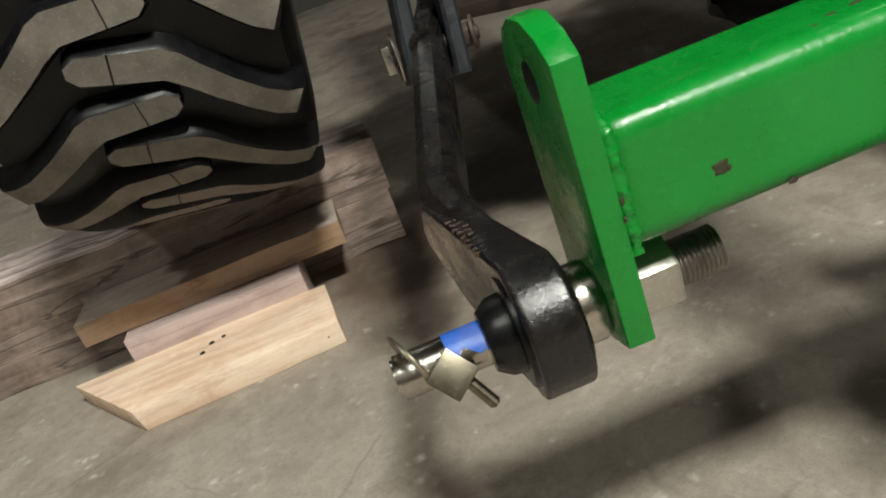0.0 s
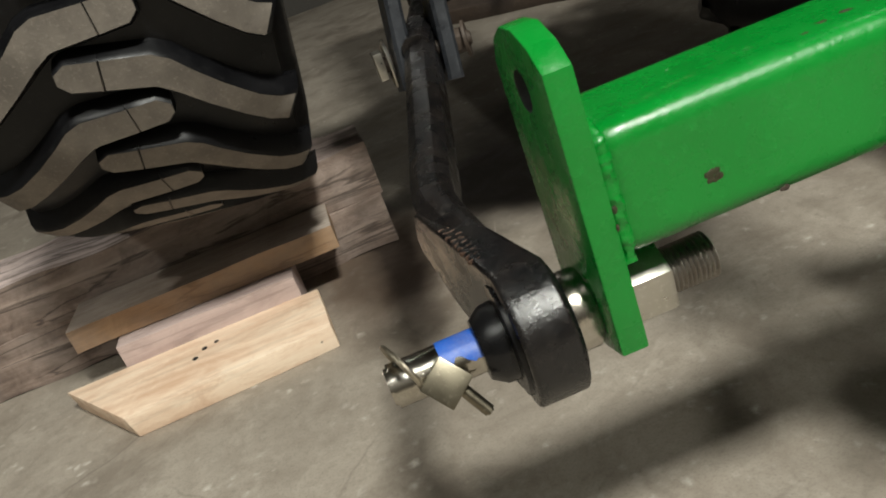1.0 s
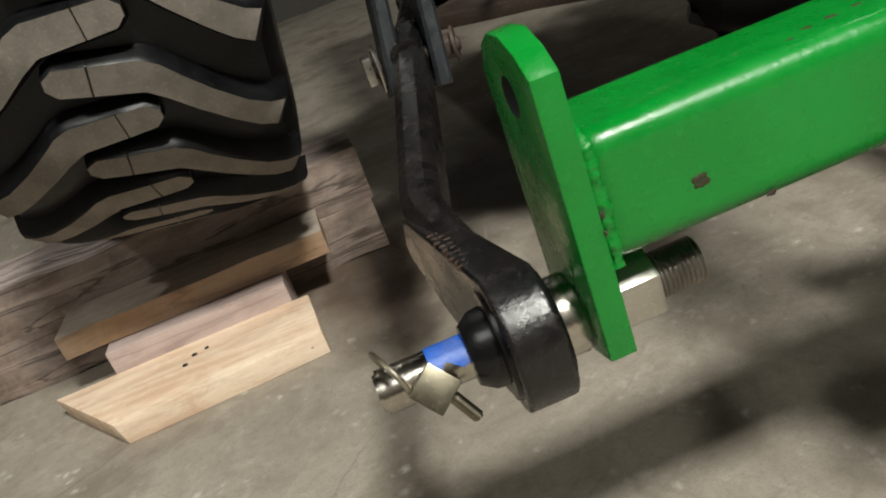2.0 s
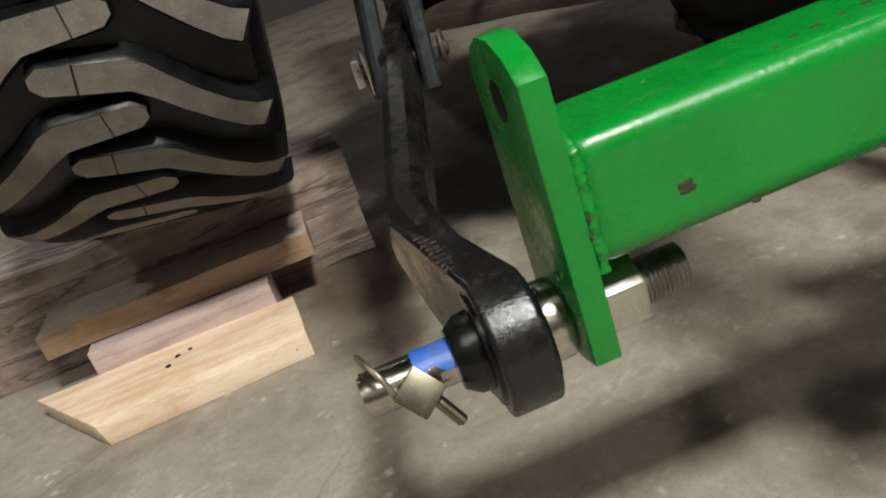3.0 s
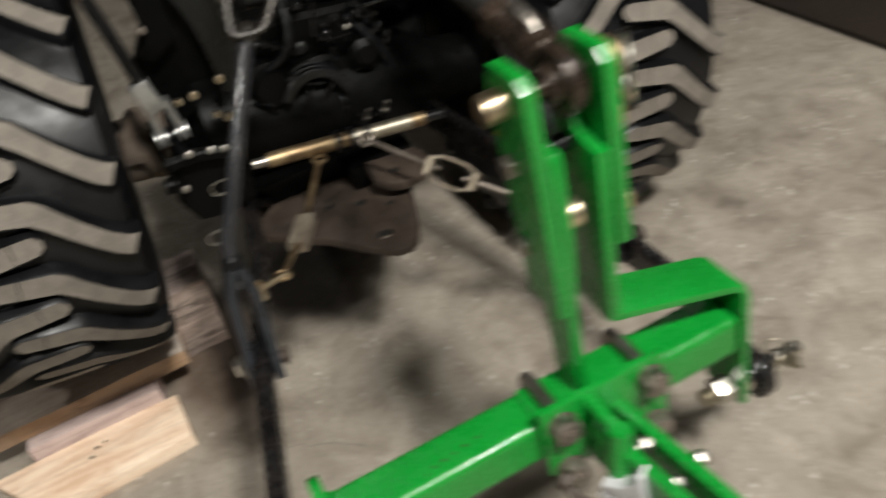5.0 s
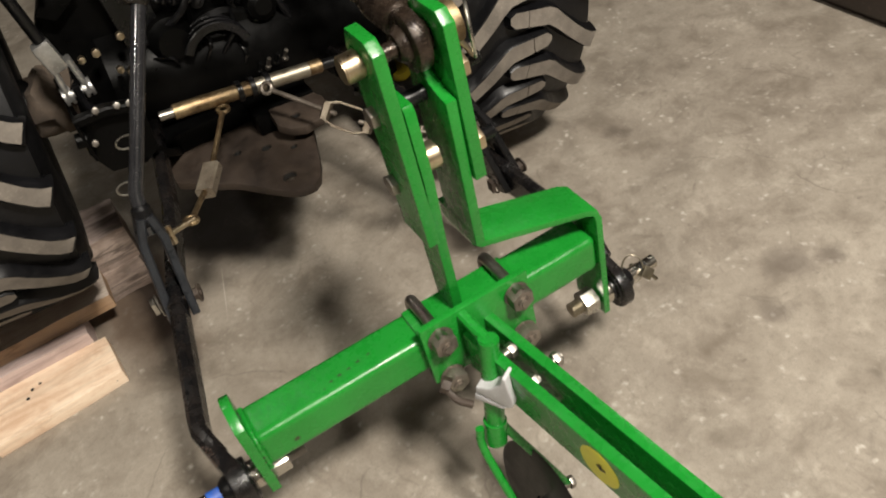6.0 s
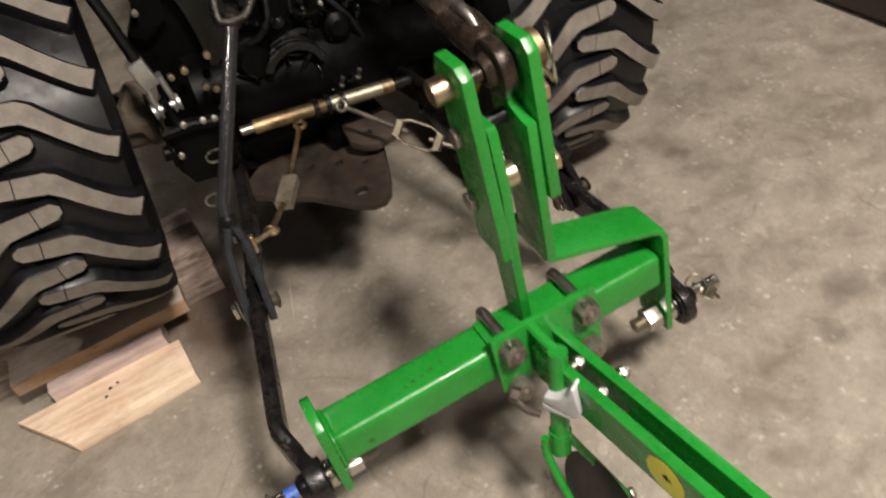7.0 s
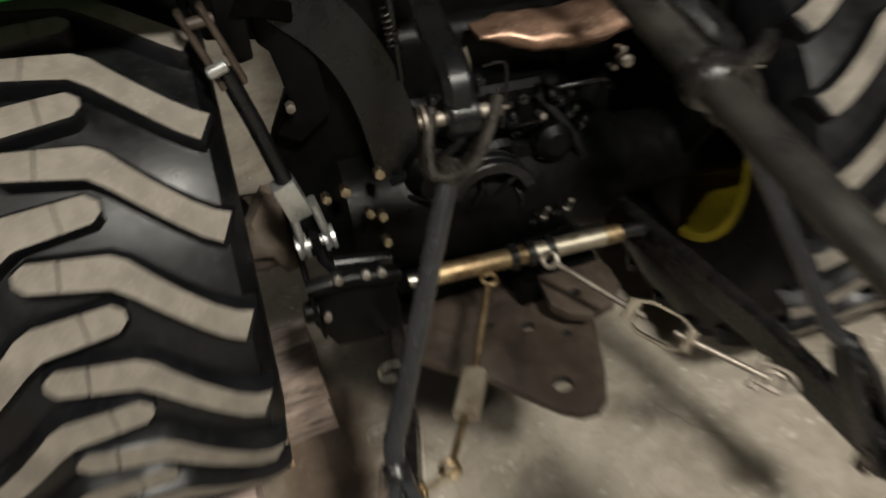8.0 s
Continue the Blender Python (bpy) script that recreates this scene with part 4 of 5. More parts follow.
def lift_rod(top, foot, joint, label):
    """A lift rod: fork above, bent round rod, and two long clevis plates that straddle the hitch arm."""
    ob = thing("lift_rod", label, "tractor lift rod", (foot[0], foot[1], 0), "lift rods of the hitch")
    o = Vector((foot[0], foot[1], 0))
    t, f, j = Vector(top) - o, Vector(foot) - o, Vector(joint) - o
    d = (t - f).normalized()
    side = Vector((0.989, 0, -0.148))
    bend = f + (t - f) * 0.12 + Vector((-0.012, 0.0, 0.0))
    part("rod", sweep(smooth_line([t, t + (bend - t) * 0.5, bend + (t - bend) * 0.15, bend, f, f + (j - f) * 0.2], 6), circle(0.0128, 24), up=(1, 0, 0)), M_SATIN, ob, "satin black bent rod")
    part("knuckle", lathe([(-0.02, 0.012), (-0.014, 0.017), (0.012, 0.019), (0.02, 0.014)], f, j, 20), M_BLACK, ob)
    for s in (-1, 1):
        part("clevis_plate", sweep([f + side * s * 0.008, f + (j - f) * 0.25 + side * s * 0.019, j + side * s * 0.021, j + (j - f).normalized() * 0.03 + side * s * 0.021], slab(0.015, 0.046, 0.003), up=(0, 1, 0)), M_SLATE if top[0] < 0 else M_BLACK, ob, "dark slate-grey flat clevis plate" if top[0] < 0 else "black flat clevis plate")
    w = d.cross(side).normalized()
    arms = [sweep(smooth_line([t - d * 0.002, t - d * 0.001 + side * k * 0.014, t + d * 0.006 + side * k * 0.025, t + d * 0.024 + side * k * 0.032, t + d * 0.05 + side * k * 0.037, t + d * 0.082 + side * k * 0.04], 5), slab(0.014, 0.034, 0.004), up=tuple(w)) for k in (-1, 1)]
    yoke = part("yoke", merge(lathe([(0, 0.0125), (0.008, 0.0165), (0.022, 0.0175), (0.032, 0.011)], t - d * 0.014, t + d, 20), *arms), M_FORGED, ob, "worn bare-edged black forged fork")
    c = t + d * 0.066
    part("yoke_pin", merge(rod(c - side * 0.05, c + side * 0.05, 0.009), lathe([(0, 0.009), (0, 0.019), (0.004, 0.019), (0.004, 0.009)], c - side * 0.046, c, 18, True), sweep(smooth_line([c + side * 0.046 + w * 0.012, c + side * 0.058, c + side * 0.05 - w * 0.016, c + side * 0.044 - w * 0.004], 5), circle(0.0022, 6), up=tuple(d))), M_NUT, yoke, "dull steel pin with a wire clip")
    for k in (0.36, 0.145) if top[0] < 0 else ():
        p = f + (t - f) * k + vec(-0.029, 0.009, 0.001)
        part("wire_clip", sweep(smooth_line([p + vec(0.026, -0.006, 0.011), p + vec(0.002, 0, 0.012), p + vec(-0.011, 0, 0.007), p + vec(-0.012, 0, -0.004), p + vec(-0.002, 0, -0.011), p + vec(0.012, -0.002, -0.009), p + vec(0.02, -0.006, -0.003)], 5), circle(0.0019, 8), up=(0, 1, 0)), M_ZINC, ob, "bent wire clip")
    return t + o, d


def lift_arm(tip, root):
    a, b = loc(*tip), loc(*root)
    arm = part("lift_arm", sweep(smooth_line([a, a + vec(-0.004, 0.008, 0.05), (a + b) / 2 + vec(-0.008, -0.02, 0.02), b], 6), slab(0.033, 0.036, 0.008), up=(1, 0, 0)), M_BLACK, tractor, "black lift arm over the gearbox")
    part("boss", lathe([(-0.019, 0.01), (-0.019, 0.022), (-0.014, 0.026), (0.014, 0.026), (0.019, 0.022), (0.019, 0.01)], a, a + vec(1, 0, 0), 24, True), M_BLACK, arm, "greasy black boss")
    part("arm_hub", rod(b - vec(0.04, 0, 0), b + vec(0.04, 0, 0), 0.045), M_CAST, arm)


t_l, d_l = lift_rod((-0.109, 0.552, 0.889), (-0.279, 0.399, 0.605), (-0.303, 0.36, 0.437), "glossy black bent lift rod with a forked top")
lift_arm(t_l + d_l * 0.066, (-0.03, 0.93, 1.02))
t_r, d_r = lift_rod((0.29, 0.58, 0.8), (0.36, 0.4, 0.5), (0.385, 0.33, 0.34), "black lift rod in the shade of the mast")
lift_arm(t_r + d_r * 0.066, (0.2, 0.93, 1.04))


def drawbar():
    ob = thing("drawbar", "rusty brown steel drawbar plate with pin holes", "drawbar", (0, 0.8, 0.376))
    out = [(-0.2, 0.3), (-0.2, -0.02), (-0.15, -0.075), (-0.09, -0.13), (-0.042, -0.2), (-0.012, -0.24), (0.014, -0.262), (0.042, -0.266), (0.062, -0.25), (0.085, -0.2), (0.125, -0.07), (0.1, 0.14), (0.1, 0.3)]
    keep = [(0.05, -0.07), (0.07, -0.1), (0.1, -0.115), (0.15, -0.105), (0.178, -0.07), (0.18, -0.03), (0.165, 0.0), (0.055, 0.0)]
    # black box added over the plate's back end, where it lies in shade
    part("hanger", merge(box(-0.2, 0.14, 0.08, 0.3, 0.018, 0.07, 0.006), box(0.02, 0.17, -0.01, 0.09, 0.0195, 0.075, 0.006)), M_CAST, ob, "black box over the shaded back of the drawbar")
    part("keeper_plate", prism(keep, 0.022, pose(0, 0, 0.058, 6, 4, 0), 0.005, [(0.1, -0.06, 0.009)]), [M_RUST, M_HOLE], ob, "rusty keeper plate")
    part("keeper_bolt", hex_nut((0.07, 0.1, 0.0195), (0.07, 0.1, 0.034), 0.014), M_RUST, ob)
    part("plate", prism(out, 0.02, pose(0, 0, 0), 0.004, [(0.012, -0.195, 0.016), (0.011, -0.054, 0.012), (0.062, -0.1, 0.008), (-0.05, -0.02, 0.009)]), [M_RUST, M_HOLE], ob)


drawbar()


def turnbuckle(name, label, a, m0, m1, b, flat=False):
    """A check chain's screw buckle between two eye rods."""
    ob = thing(name, label, "stabiliser turnbuckle", (m0[0], m0[1], 0), "stabilisers of the hitch")
    o = Vector((m0[0], m0[1], 0))
    a, m0, m1, b = (Vector(p) - o for p in (a, m0, m1, b))
    d = (m1 - m0).normalized()
    side = d.cross(Vector((-0.3, -0.75, 0.6))).normalized()
    up = side.cross(d)
    ln = (m1 - m0).length
    if flat:
        part("sleeve", sweep([m0, m1], slab(0.036, 0.026, 0.004)), M_PALEZINC, ob, "pale zinc plated sleeve")
    else:
        ring = [m0 + side * s * w + d * (ln * f) for s, w, f in ((1, 0.017, 0), (1, 0.026, 0.25), (1, 0.026, 0.75), (1, 0.017, 1), (-1, 0.017, 1), (-1, 0.026, 0.75), (-1, 0.026, 0.25), (-1, 0.017, 0))]
        part("buckle", merge(sweep(ring, slab(0.006, 0.018, 0.001), up=tuple(up), closed=True), sweep([m0 - side * 0.018, m0 + side * 0.018], slab(0.019, 0.019, 0.003), up=tuple(up)), sweep([m1 - side * 0.018, m1 + side * 0.018], slab(0.019, 0.019, 0.003), up=tuple(up))), M_DULLBUCKLE, ob, "dull zinc plated open buckle")
    for p, q in ((a, m0 + d * 0.022), (b, m1 - d * 0.022)):
        e = (q - p).normalized()
        part("eye_rod", merge(rod(p + e * 0.012, q, 0.0055, seg=12), sweep([p + e * 0.012 * math.cos(t) + side * 0.012 * math.sin(t) for t in [2 * math.pi * k / 16 for k in range(16)]], circle(0.0045, 8), up=tuple(up), closed=True)), M_NUT if not flat else M_OLDGOLD, ob, "plated eye rod")


turnbuckle("turnbuckle", "zinc plated open turnbuckle from shaft to hitch arm", (0.062, 0.735, 0.535), (0.139, 0.608, 0.497), (0.197, 0.54, 0.464), (0.289, 0.452, 0.412))


def shackle():
    """A small bow shackle with its cross pin that ties the turnbuckle to the hitch arm."""
    o = Vector((0.289, 0.455, 0.416))
    ob = thing("shackle", "dull zinc shackle tying the turnbuckle to the arm", "shackle", o)
    d = Vector((0.092, -0.088, -0.05)).normalized()
    n = d.cross(Vector((-0.3, -0.75, 0.6))).normalized()
    part("bow", sweep(smooth_line([-d * 0.028 + n * 0.014, n * 0.017, d * 0.02 + n * 0.015, d * 0.034, d * 0.02 - n * 0.015, -n * 0.017, -d * 0.028 - n * 0.014], 5), circle(0.0042, 10), up=tuple(n.cross(d))), M_NUT, ob)
    part("pin", merge(rod(-d * 0.024 - n * 0.026, -d * 0.024 + n * 0.026, 0.005, seg=12), hex_nut(-d * 0.024 + n * 0.02, -d * 0.024 + n * 0.029, 0.009)), M_NUT, ob, "dull cross pin")


shackle()
turnbuckle("turnbuckle", "yellow zinc plated sleeve turnbuckle beside the arm", (-0.04, 0.745, 0.53), (-0.125, 0.585, 0.515), (-0.165, 0.52, 0.507), (-0.213, 0.436, 0.525), True)


def hitch_clip_pin():
    ob = thing("clevis_pin", "yellow plated clevis pin through the chain eye", "clevis pin", (-0.235, 0.42, 0.528))
    part("pin", merge(rod((-0.028, -0.012, 0.01), (0.03, 0.012, 0.0), 0.0055), rod((-0.022, -0.01, -0.014), (-0.02, -0.01, 0.026), 0.006)), M_GOLD, ob)


hitch_clip_pin()


def brake_clevis():
    ob = thing("brake_linkage", "black brake rod ending in a bright zinc clevis", "brake linkage", (-0.28, 0.8, 0.645))
    part("upper_fork", merge(*[sweep([(-0.03 + q, 0, 0.31), (-0.05 + q, 0, 0.42)], slab(0.008, 0.024, 0.003), up=(0, 1, 0)) for q in (-0.014, 0.014)], rod((-0.065, 0, 0.4), (-0.025, 0, 0.4), 0.008)), M_RUST, ob, "rusty upper fork")
    part("upper_pin", rod((-0.055, -0.018, 0.34), (-0.03, -0.018, 0.345), 0.009), M_BRIGHT, ob, "bright plated pin")
    part("rod", sweep([(-0.036, 0, 0.33), (-0.024, 0, 0.25), (-0.012, 0, 0.14)], circle(0.012, 12)), M_BLACK, ob, "dull black rod")
    part("clevis", merge(box(-0.018, 0.018, -0.016, 0.016, 0.085, 0.15, 0.006, pose(0.008, 0, 0, 0, -10, 0)), *[sweep([(s * 0.016 - 0.002, 0, 0.1), (s * 0.021, 0, 0.02)], slab(0.012, 0.03, 0.003), up=(0, 1, 0)) for s in (-1, 1)]), M_BRIGHT, ob, "bright zinc plated fork")
    part("pin", merge(rod((-0.03, 0, 0.028), (0.03, 0, 0.028), 0.008), *[lathe([(0, 0.008), (0, 0.019), (0.006, 0.019), (0.006, 0.008)], (x, 0, 0.028), (1, 0, 0.028), 20, True) for x in (-0.03, -0.018, 0.012, 0.024)]), M_BRIGHT, ob, "zinc washers on a pin")
    part("lever", merge(sweep([(0, 0, 0.04), (0.0, 0, 0.0), (0.012, 0, -0.03)], slab(0.014, 0.03, 0.004), up=(0, 1, 0)), sweep([(0.012, 0.0, -0.03), (0.1, 0.0, -0.055)], slab(0.02, 0.032, 0.004))), M_BLACK, ob)


brake_clevis()


def top_link():
    ob = thing("top_link", "greasy dark top link with an eye between the mast plates", "top link", (0.137, 0.0, 0.894))
    d = Vector((-0.075, 0.62, 0.215))
    n = d.normalized()
    part("eye", lathe([(-0.0105, 0.013), (-0.0115, 0.037), (-0.0095, 0.0405), (-0.005, 0.042), (0.005, 0.042), (0.0095, 0.0405), (0.0115, 0.037), (0.0105, 0.013)], (-0.012, 0, 0.02), (1, 0, 0.02), 36, True), M_GREASE, ob, "greasy bare steel eye")
    b0 = Vector((0, 0, 0.02)) + n * 0.03
    part("screw", threaded(b0, b0 + n * 0.12, 0.017, 0.005), M_GREASE, ob, "greasy brown screw")
    part("tube", rod(b0 + n * 0.1, b0 + n * 0.62, 0.0195, seg=24), M_DUSTTUBE, ob, "dusty black tube")
    q = b0 + n * 0.33
    side = Vector((1, 0, 0)) - n * n.x
    side.normalize()
    part("lock_collar", merge(lathe([(0, 0.0195), (0, 0.026), (0.006, 0.029), (0.022, 0.029), (0.028, 0.026), (0.028, 0.0195)], q, q + n, 24, True), sweep([q + n * 0.014 + side * 0.024, q + n * 0.018 + side * 0.06, q + n * 0.03 + side * 0.075], slab(0.02, 0.01, 0.003), up=tuple(n))), M_BLACKDUST, ob, "faded dusty lock collar with a short lug")
    part("swivel", lathe([(-0.024, 0.0125), (-0.024, 0.019), (-0.014, 0.026), (0.014, 0.026), (0.024, 0.019), (0.024, 0.0125)], (-0.012, 0, 0.02), (1, 0, 0.02), 28, True), M_GREASE, ob, "greasy steel swivel ball")
    top = n.cross(Vector((1, 0, 0)))
    top = top if top.z > 0 else -top
    part("grease_fitting", sweep(smooth_line([b0 + n * 0.03 + top * 0.02, b0 + n * 0.045 + top * 0.029, b0 + n * 0.075 + top * 0.03], 4), circle(0.0085, 12), up=(1, 0, 0)), M_STEEL, ob, "pale steel grease fitting")
    part("forged_end", lathe([(0.0, 0.016), (0.012, 0.026), (0.05, 0.028), (0.085, 0.024), (0.1, 0.0185)], b0, b0 + n, 24), M_GREASE, ob, "greasy forged link end")
    part("lock_nut", hex_nut(b0 + n * 0.085, b0 + n * 0.108, 0.027), M_GREASE, ob)


top_link()


# ---- the green toolbar implement ----
def yz(x):
    """A frame whose xy plane is the world's yz plane at x."""
    return Matrix(((0, 0, 1, x), (1, 0, 0, 0), (0, 1, 0, 0), (0, 0, 0, 1)))


def xz(y):
    """A frame whose xy plane is the world's xz plane at y, thick towards the front."""
    return Matrix(((1, 0, 0, 0), (0, 0, 1, y), (0, 1, 0, 0), (0, 0, 0, 1)))


def toolbar():
    ob = thing("toolbar_implement", "bright green square toolbar implement with mast and rear beam", "farm implement", (0, 0, 0))
    tube = box(-0.294, 0.3425, -0.035, 0.041, 0.375, 0.449, 0.0155, None, 6)
    part("toolbar", tube, M_GREEN, ob, "green square steel tube")
    spot = merge(*[blob(-0.237 + dx, -0.035, 0.403 + dz, r, (1.2, 0.16, 0.8), k, 0.8, 2) for k, (dx, dz, r) in enumerate(((-0.0016, 0.0014, 0.0026), (0.002, 0.0018, 0.0022), (0.0024, -0.0012, 0.0024), (-0.0018, -0.0016, 0.0022), (0.0004, -0.0026, 0.0017)))])
    part("weld_mark", spot, M_PIT, ob, "dark rusty weld spatter spot")
    for x, z, r in ((0.18, 0.383, 0.002), (-0.12, 0.381, 0.0025), (-0.2, 0.38, 0.002), (-0.05, 0.38, 0.0025)):
        part("paint_chip", blob(x, -0.0352, z, r, (1.4, 0.1, 0.8), x * 50, 0.8, 2), M_RUST, ob, "small rusty paint chip")
    plate = [(-0.04, 0.325), (-0.012, 0.317), (0.022, 0.319), (0.045, 0.345), (0.045, 0.48), (0.034, 0.495), (0.016, 0.503), (-0.006, 0.504), (-0.026, 0.497), (-0.04, 0.486)]
    part("end_plate", prism(plate, 0.016, yz(-0.31), 0.0018, [(0.004, 0.47, 0.0115)]), [M_GREEN, M_HOLE], ob, "green end plate with a spare hole")
    weld = [(-0.291, -0.034, 0.376), (-0.2905, -0.035, 0.4), (-0.2915, -0.035, 0.425), (-0.2905, -0.031, 0.444), (-0.291, -0.01, 0.4495), (-0.291, 0.034, 0.4495)]
    bead = sweep(smooth_line(weld, 30), circle(0.0046, 12), up=(1, 0, 0))
    for v in bead.verts:
        v.co += (noise.noise_vector(v.co * 120) * 0.0015 + noise.noise_vector(v.co * 400) * 0.0007)
    part("weld_bead", bead, M_GREEN, ob, "rough painted weld bead")
    for x, y, z, r in ((-0.2895, -0.0385, 0.4165, 0.0017), (-0.2928, -0.039, 0.4085, 0.0021), (-0.2915, -0.039, 0.429, 0.0013), (-0.294, -0.0402, 0.399, 0.0015)):
        part("weld_pit", blob(x, y, z, r, (0.6, 0.35, 1.3), z * 90, 0.7, 2), M_PIT, ob, "dark unpainted weld pit")
    for x, y, r in ((-0.151, -0.0105, 0.0022), (-0.165, -0.017, 0.0016), (-0.135, -0.008, 0.0026), (-0.118, -0.006, 0.002), (-0.1, -0.003, 0.0024), (-0.08, 0.0, 0.002)):
        part("paint_chip", blob(x, y, 0.449, r, (1.5, 0.8, 0.12), x * 60, 0.8, 2), M_PIT, ob, "small dark paint chip")
    # mast, two plates of two lapped pieces each
    part("mast_plate", prism([(-0.05, 0.63), (0.03, 0.63), (0.034, 0.93), (0.02, 0.958), (-0.034, 0.958), (-0.05, 0.943)], 0.018, yz(0.052), 0.002, [(0.0, 0.914, 0.012)]), M_GREEN, ob)
    part("mast_plate", prism([(-0.022, 0.44), (0.034, 0.44), (0.034, 0.86), (-0.045, 0.86), (-0.05, 0.85), (-0.05, 0.74), (-0.03, 0.6)], 0.016, yz(0.0715), 0.002, [(0.012, 0.6, 0.011)]), [M_GREEN, M_HOLE], ob)
    part("mast_plate", prism([(-0.05, 0.7), (0.036, 0.69), (0.04, 0.94), (0.022, 0.958), (-0.04, 0.958), (-0.055, 0.942)], 0.018, yz(0.147), 0.002, [(0.0, 0.914, 0.012)]), M_GREEN, ob)
    part("mast_plate", prism([(-0.035, 0.57), (0.05, 0.57), (0.045, 0.895), (0.032, 0.888), (0.015, 0.868), (-0.005, 0.853), (-0.03, 0.842), (-0.05, 0.838)], 0.016, yz(0.1295), 0.002), M_GREEN, ob)
    # bent strap from the far mast plate out and down to the far hitch pin
    strap = [(0.135, 0.03, 0.6), (0.1365, 0.032, 0.57), (0.141, 0.034, 0.553), (0.151, 0.033, 0.543), (0.17, 0.031, 0.539), (0.33, 0.006, 0.511), (0.344, 0.003, 0.505), (0.349, 0.002, 0.49), (0.349, 0.003, 0.42), (0.349, 0.005, 0.255)]
    bm = bmesh.new()
    rows = []
    for i, p in enumerate(strap):
        a, b = Vector(strap[max(i - 1, 0)]), Vector(strap[min(i + 1, len(strap) - 1)])
        d = b - a
        nrm = Vector((d.z, 0, -d.x)).normalized() * 0.006
        w = Vector((0, 0.042, 0))
        rows.append([bm.verts.new(Vector(p) + s * w + t * nrm) for s, t in ((-1, -1), (1, -1), (1, 1), (-1, 1))])
    for a, b in zip(rows, rows[1:]):
        for j in range(4):
            bm.faces.new((a[j], a[(j + 1) % 4], b[(j + 1) % 4], b[j]))
    bm.faces.new(rows[0])
    bm.faces.new(rows[-1])
    bmesh.ops.recalc_face_normals(bm, faces=bm.faces)
    rounded(bm, 0.0015, 2, 50)
    part("bent_strap", bm, M_GREEN, ob, "green bent flat strap")
    # centre clamp with two U-bolts
    part("clamp_plate", prism([(-0.004, 0.357), (0.195, 0.357), (0.195, 0.487), (-0.004, 0.487)], 0.012, xz(-0.052), 0.002), M_GREEN, ob)
    part("top_plate", box(0.0, 0.19, -0.04, 0.034, 0.4465, 0.456, 0.002), M_GREEN, ob)
    for x in (0.025, 0.168):
        u = smooth_line([(x, -0.07, 0.466), (x, 0.025, 0.466), (x, 0.043, 0.458), (x, 0.047, 0.44), (x, 0.047, 0.39), (x, 0.043, 0.372), (x, 0.025, 0.365), (x, -0.07, 0.365)], 6)
        ub = part("u_bolt", sweep(u, circle(0.01, 14), up=(1, 0, 0)), M_STEEL, ob, "dull bare steel U-bolt")
        for z in (0.466, 0.372):
            part("nut", merge(hex_nut((x, -0.053, z - 0.012), (x, -0.077, z - 0.012), 0.0215), rod((x, -0.074, z - 0.012), (x, -0.084, z - 0.012), 0.0105, edge=0.003), rod((x, -0.0525, z - 0.012), (x, -0.056, z - 0.012), 0.0225, edge=0.001)), M_NUT, ub)
    part("mast_spacer", rod((0.087, 0.012, 0.83), (0.13, 0.012, 0.83), 0.012), M_BLACK, ob, "black spacer tube")
    for y, z in ((0.005, 0.835), (0.012, 0.715)):
        part("mast_bolt", merge(hex_nut((0.0525, y, z), (0.041, y, z), 0.0165)), M_STEEL, ob, "dull steel bolt head")
    for y, z in ((-0.018, 0.862), (-0.018, 0.742)):
        part("bolt_end", threaded((0.18, y, z), (0.204, y, z), 0.0095), M_BLACK, ob, "dark threaded end")
        part("mast_bolt", merge(hex_nut((0.1645, y, z), (0.182, y, z), 0.0195)), M_GOLD, ob, "yellow zinc plated nut")
    part("mast_bolt", merge(rod((0.087, -0.016, 0.752), (0.112, -0.016, 0.752), 0.0205)), M_GOLD, ob, "plated bolt end")
    # rear beam: two flat bars side by side, running back
    yaw = pose(0.11, -0.05, 0, 0, 0, 7.0)
    for x0, x1 in ((-0.05, -0.031), (-0.006, 0.012)):
        part("beam_bar", box(x0, x1, -0.8, 0.0, 0.358, 0.44, 0.002, yaw), M_GREEN, ob, "green flat beam bar")
    # plate added low between the bars to keep the gap dark
    part("beam_web", box(-0.0305, -0.0065, -0.795, -0.16, 0.36, 0.366, 0.001, yaw), M_GREEN, ob)
    for y, z, x0, x1 in ((-0.075, 0.43, -0.031, -0.008), (-0.14, 0.422, -0.031, -0.02), (-0.135, 0.425, 0.012, 0.03)):
        bm = merge(rod((x0, y, z), (x1 + 0.004, y, z), 0.008), hex_nut((x1 - 0.012, y, z), (x1, y, z), 0.0125))
        bm.transform(yaw)
        part("beam_bolt", bm, M_STEEL, ob, "dull zinc plated bolt")
    oval = [(-0.296 + 0.037 * math.cos(a), max(0.361, 0.398 + 0.036 * math.sin(a))) for a in [2 * math.pi * k / 28 for k in range(28)]]
    part("decal", prism(oval, 0.001, yaw @ yz(-0.0506), 0.0003), M_DECAL, ob, "round yellow decal with a small dark mark")
    part("decal_mark", merge(box(-0.0515, -0.0507, -0.3 - 0.008, -0.3 + 0.009, 0.397, 0.401, 0.0002, yaw), box(-0.0515, -0.0507, -0.3 - 0.001, -0.3 + 0.004, 0.393, 0.407, 0.0002, yaw)), M_HOLE, ob, "small dark printed mark")
    # coulter: round post, casting, fork and disc
    part("post", rod((0.046, -0.127, 0.27), (0.077, -0.118, 0.474), 0.0165, seg=28, edge=0.002), M_GREEN, ob, "green round post")
